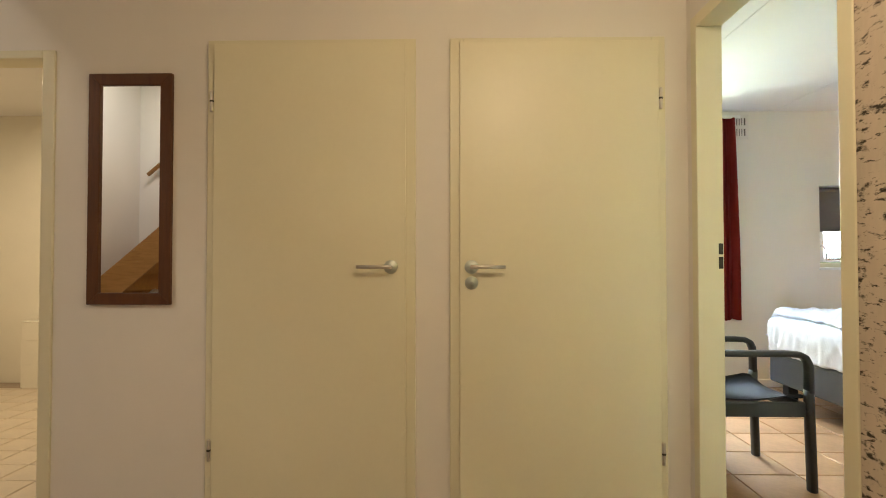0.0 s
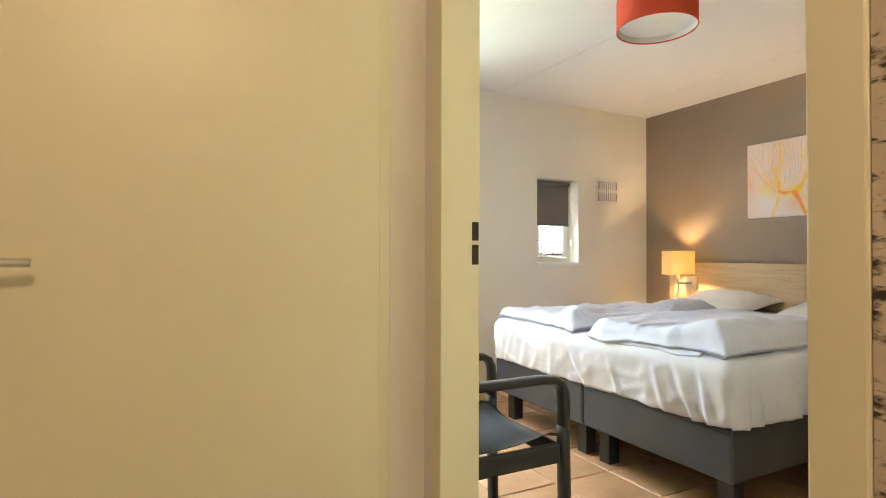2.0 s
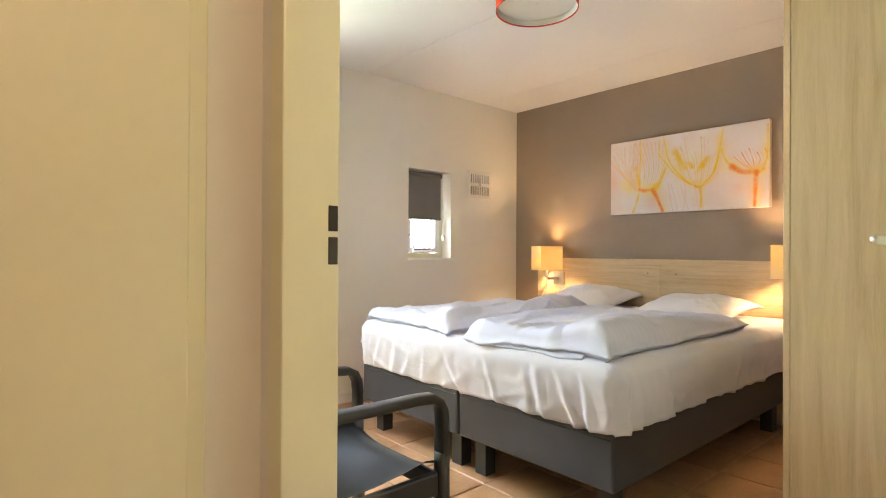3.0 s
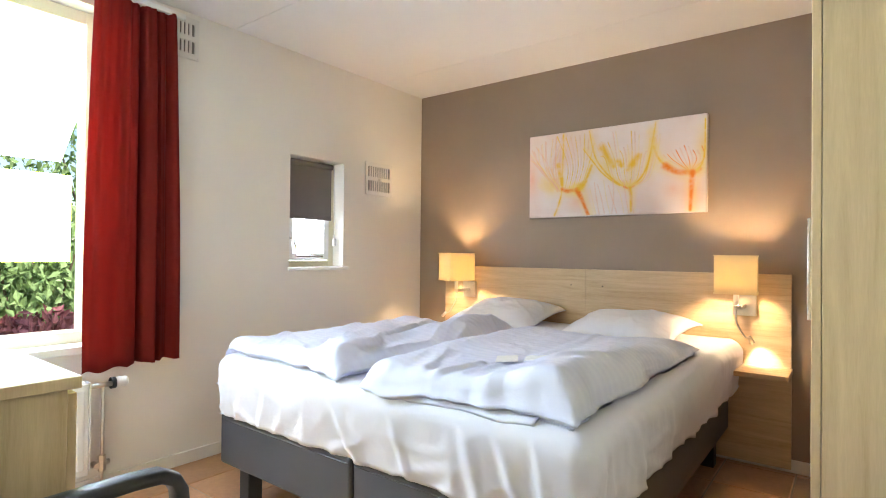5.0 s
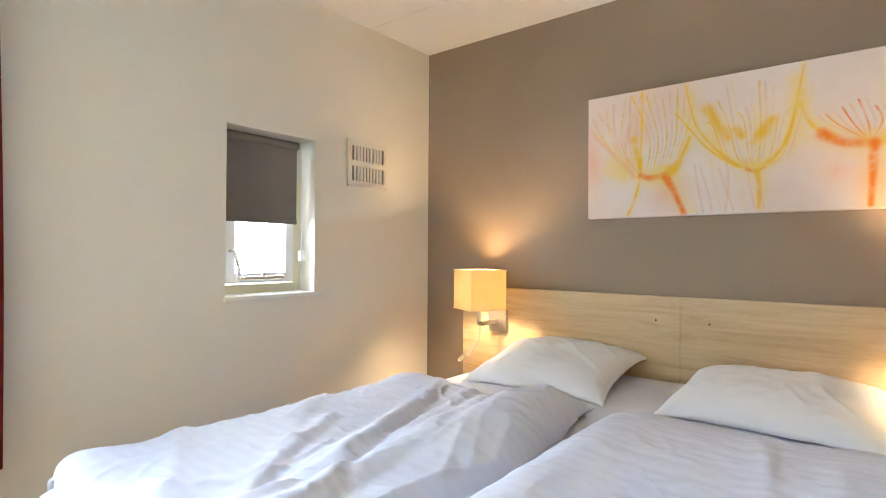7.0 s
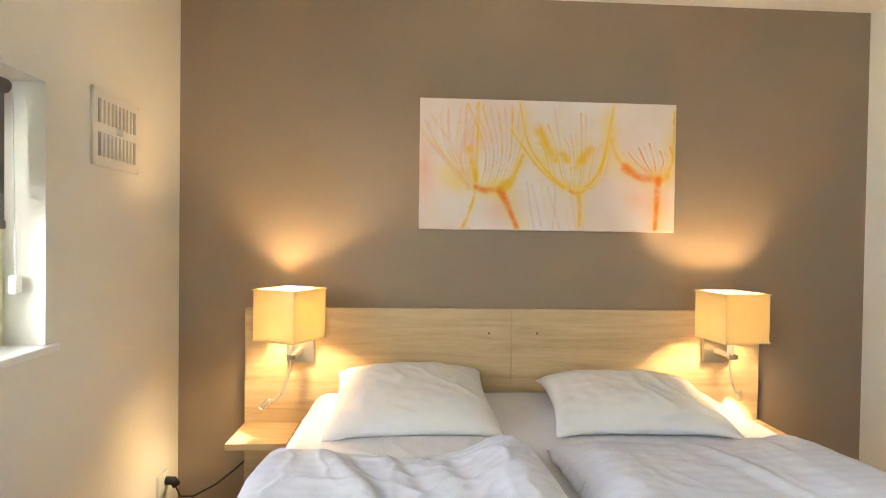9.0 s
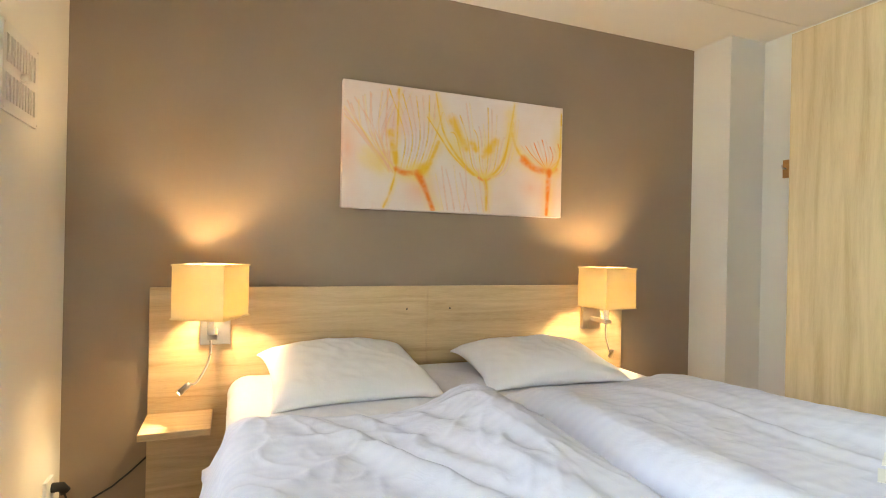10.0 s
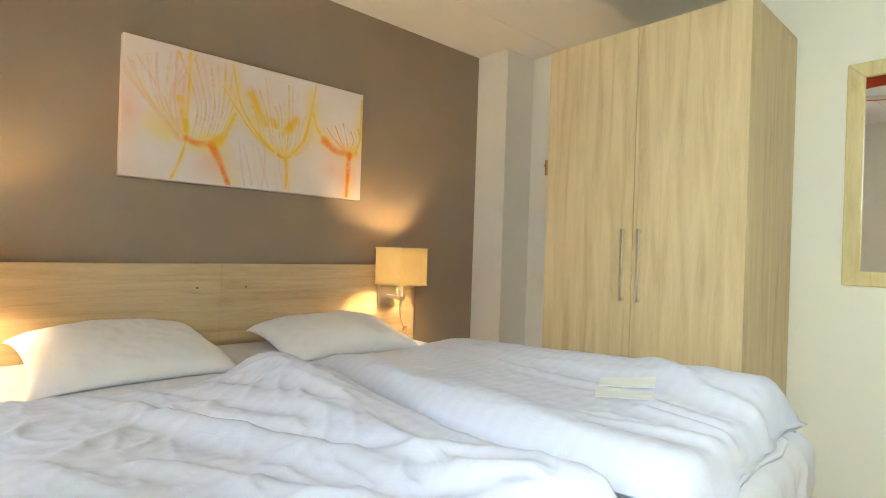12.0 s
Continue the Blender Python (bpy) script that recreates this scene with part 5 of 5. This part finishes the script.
# ---- hall behind the camera: stairs, ceiling lamp ----
def stairs():
    s = thing("staircase", (-2.6, -1.4, 0), "open wooden staircase with a round handrail", "stairs", kind="structure")
    for i in range(12):
        x = -3.66 + 0.22 * i
        z = 0.78 + 0.185 * i
        if z > 3.1:
            break
        part("tread", box((x - 0.03, -1.745, z - 0.035), (x + 0.24, -0.90, z), 0.004), M_STAIR, s)
        part("riser", box((x, -1.74, z - 0.185), (x + 0.018, -0.90, z - 0.036)), M_STAIR, s)
    m = pose(-3.66, -1.735, 0.78, 0, -math.degrees(math.atan2(0.185, 0.22)), 0)
    part("stringer", box((-0.15, -0.012, -0.12), (3.0, 0.012, 0.14), 0.003, 1, m), M_STAIR, s)
    m2 = pose(-3.66, -0.90, 0.78, 0, -math.degrees(math.atan2(0.185, 0.22)), 0)
    part("stringer", box((-0.15, -0.012, -0.22), (3.0, 0.012, 0.05), 0.003, 1, m2), M_STAIR, s)
    part("wall_stringer", box((0, -0.02, -0.15), (1.0, 0.0, 0.05), 0.003, 1, pose(-3.70, -0.75, 0.70, 0, -13, -90)), M_STAIR, s)
    part("landing", box((-3.695, -1.745, 0.555), (-3.665, -0.89, 0.595), 0.004), M_STAIR, s)
    part("landing_front", box((-3.695, -0.91, 0.0), (-3.60, -0.892, 0.555)), M_STAIR, s)
    part("handrail", tube([(-3.56, -1.68, 2.08), (-2.6, -1.68, 2.89), (-2.2, -1.68, 3.22)], 0.023, 12), M_STAIR, s, "round wooden handrail", True)
    hang(s)


stairs()
cl = thing("hall_lamp", (0.38, 0.50, Z_C), "round white ceiling lamp", "ceiling lamp")
part("base", lathe([(0, 0), (0.16, 0), (0.16, 0.03), (0, 0.03)], (0.38, 0.50, Z_C - 0.03), sides=36), M_WHITE, cl)
part("glass", lathe([(0, -0.045), (0.10, -0.038), (0.145, -0.015), (0.15, 0)], (0.38, 0.50, Z_C - 0.031), sides=36), M_HALLGLOW, cl, "opal glass bowl", True)
hang(cl)


# ---- garden ----
def bush(cx, cy, r, h, seed, label, leaf=M_LEAF):
    b = thing("shrub", (cx, cy, -0.16), label, "shrub", "garden shrubs")
    rng = random.Random(seed)
    bm = bmesh.new()
    for _ in range(3600):
        a, e, q = rng.uniform(0, math.tau), rng.uniform(-0.9, 1), rng.random() ** 0.4
        f = 1 + 0.3 * noise.noise((math.cos(a) * 2, math.sin(a) * 2, seed + e * 2))
        c = Vector((cx + r * f * q * math.cos(a) * math.sqrt(1 - e * e * 0.8), cy + r * f * q * math.sin(a) * math.sqrt(1 - e * e * 0.8), h / 2 * (1 + e * q * f) - 0.1))
        s = rng.uniform(0.025, 0.065)
        m = Matrix.Translation(c) @ Euler((rng.uniform(0, 6), rng.uniform(0, 6), rng.uniform(0, 6))).to_matrix().to_4x4()
        bm.faces.new([bm.verts.new(m @ Vector(p)) for p in ((-s, 0, 0), (0, -s * 0.5, 0.01), (s, 0, 0), (0, s * 0.5, 0.01))])
    part("leaves", bm, leaf, b)
    for k in range(5):
        a = k * 1.3
        part("stem", tube([(cx, cy, -0.16), (cx + 0.4 * r * math.cos(a), cy + 0.4 * r * math.sin(a), h * 0.35), (cx + 0.7 * r * math.cos(a), cy + 0.7 * r * math.sin(a), h * 0.7)], 0.02, 6, 0.4), M_BARK, b)
    hang(b)


for i, (bx, by, br, bh) in enumerate(((0.3, 8.2, 1.1, 2.0), (1.9, 9.0, 1.4, 2.8), (3.9, 8.6, 1.2, 2.2), (5.6, 9.4, 1.5, 3.0), (-1.6, 9.2, 1.4, 2.6), (2.6, 7.4, 0.6, 0.9), (1.2, 7.3, 0.6, 0.8), (7.6, 9.0, 1.4, 2.6))):
    bush(bx, by, br, bh * 1.7, i + 3, "leafy green garden shrub")
bush(2.45, 6.5, 0.35, 0.75, 21, "low garden shrub with dark red leaves", M_LEAF_RED)


# ---- floor tiles ----
def tiles(x0, x1, y0, y1, size, material, name, off=(0, 0)):
    gap, h = 0.006, 0.005
    cache = {}
    nx, ny = math.ceil((x1 - x0) / size) + 1, math.ceil((y1 - y0) / size) + 1
    for i in range(-1, nx):
        for j in range(-1, ny):
            a0, b0 = x0 + off[0] + i * size, y0 + off[1] + j * size
            a, b, c, d = max(a0, x0), max(b0, y0), min(a0 + size - gap, x1), min(b0 + size - gap, y1)
            if c - a < 0.02 or d - b < 0.02:
                continue
            key = (round(c - a, 3), round(d - b, 3))
            if key not in cache:
                bm = bmesh.new()
                e = 0.004
                w, l = key
                lo = [bm.verts.new(p) for p in ((0, 0, 0), (w, 0, 0), (w, l, 0), (0, l, 0))]
                hi = [bm.verts.new(p) for p in ((e, e, h), (w - e, e, h), (w - e, l - e, h), (e, l - e, h))]
                bm.faces.new(hi)
                for q in range(4):
                    bm.faces.new((lo[q], lo[(q + 1) % 4], hi[(q + 1) % 4], hi[q]))
                me = bpy.data.meshes.new(name)
                bm.to_mesh(me)
                bm.free()
                me.materials.append(material)
                cache[key] = me
            t = new(name, cache[key])
            t.parent = floor
            t.location = (a, b, -0.005)


def tile_variation(m, dark, pale):
    """Each tile its own tone."""
    n, l = m.node_tree.nodes, m.node_tree.links
    info, rp, mix = n.new("ShaderNodeObjectInfo"), n.new("ShaderNodeValToRGB"), n.new("ShaderNodeMix")
    rp.color_ramp.elements[0].color, rp.color_ramp.elements[1].color = (*dark, 1), (*pale, 1)
    mix.data_type, mix.blend_type = "RGBA", "MULTIPLY"
    mix.inputs["Factor"].default_value = 1.0
    l.new(info.outputs["Random"], rp.inputs[0])
    l.new(n["Color Ramp"].outputs[0], mix.inputs["A"])
    l.new(rp.outputs[0], mix.inputs["B"])
    l.new(mix.outputs["Result"], n["Principled BSDF"].inputs["Base Color"])


tile_variation(M_TILE, (0.80, 0.84, 0.80), (1.0, 1.0, 1.0))
tiles(X_W, X_E, Y_S, Y_N, 0.325, M_TILE, "tile", (0.005, 0.090))
tiles(-4.4, -1.60, HALL_N + 0.12, 4.40, 0.20, M_BATHTILE, "bath_tile")


def bath_wall_tiles():
    """Cream wall tiles that show through the bathroom doorway."""
    wall_ob = bpy.data.objects["wall_bath_north"]
    me = {}
    for face, z0, z1, y in (("up", 0.57, Z_C, 4.600), ("low", 0.0, 0.55, 4.400)):
        w, h = 0.30, 0.20
        x = -3.60
        while x < -1.70:
            z = z0
            while z + h * 0.4 < z1:
                hh = min(h, z1 - z) - 0.003
                key = round(hh, 3)
                if key not in me:
                    bm = box((0.0015, -0.004, 0.0015), (w - 0.0015, 0.0, hh), 0.001, 1)
                    me[key] = bpy.data.meshes.new("wall_tile")
                    bm.to_mesh(me[key])
                    bm.free()
                    me[key].materials.append(M_BATHWALL)
                t = new("wall_tile", me[key])
                t.parent = wall_ob
                t.location = (x, y, z)
                z += h
            x += w


bath_wall_tiles()
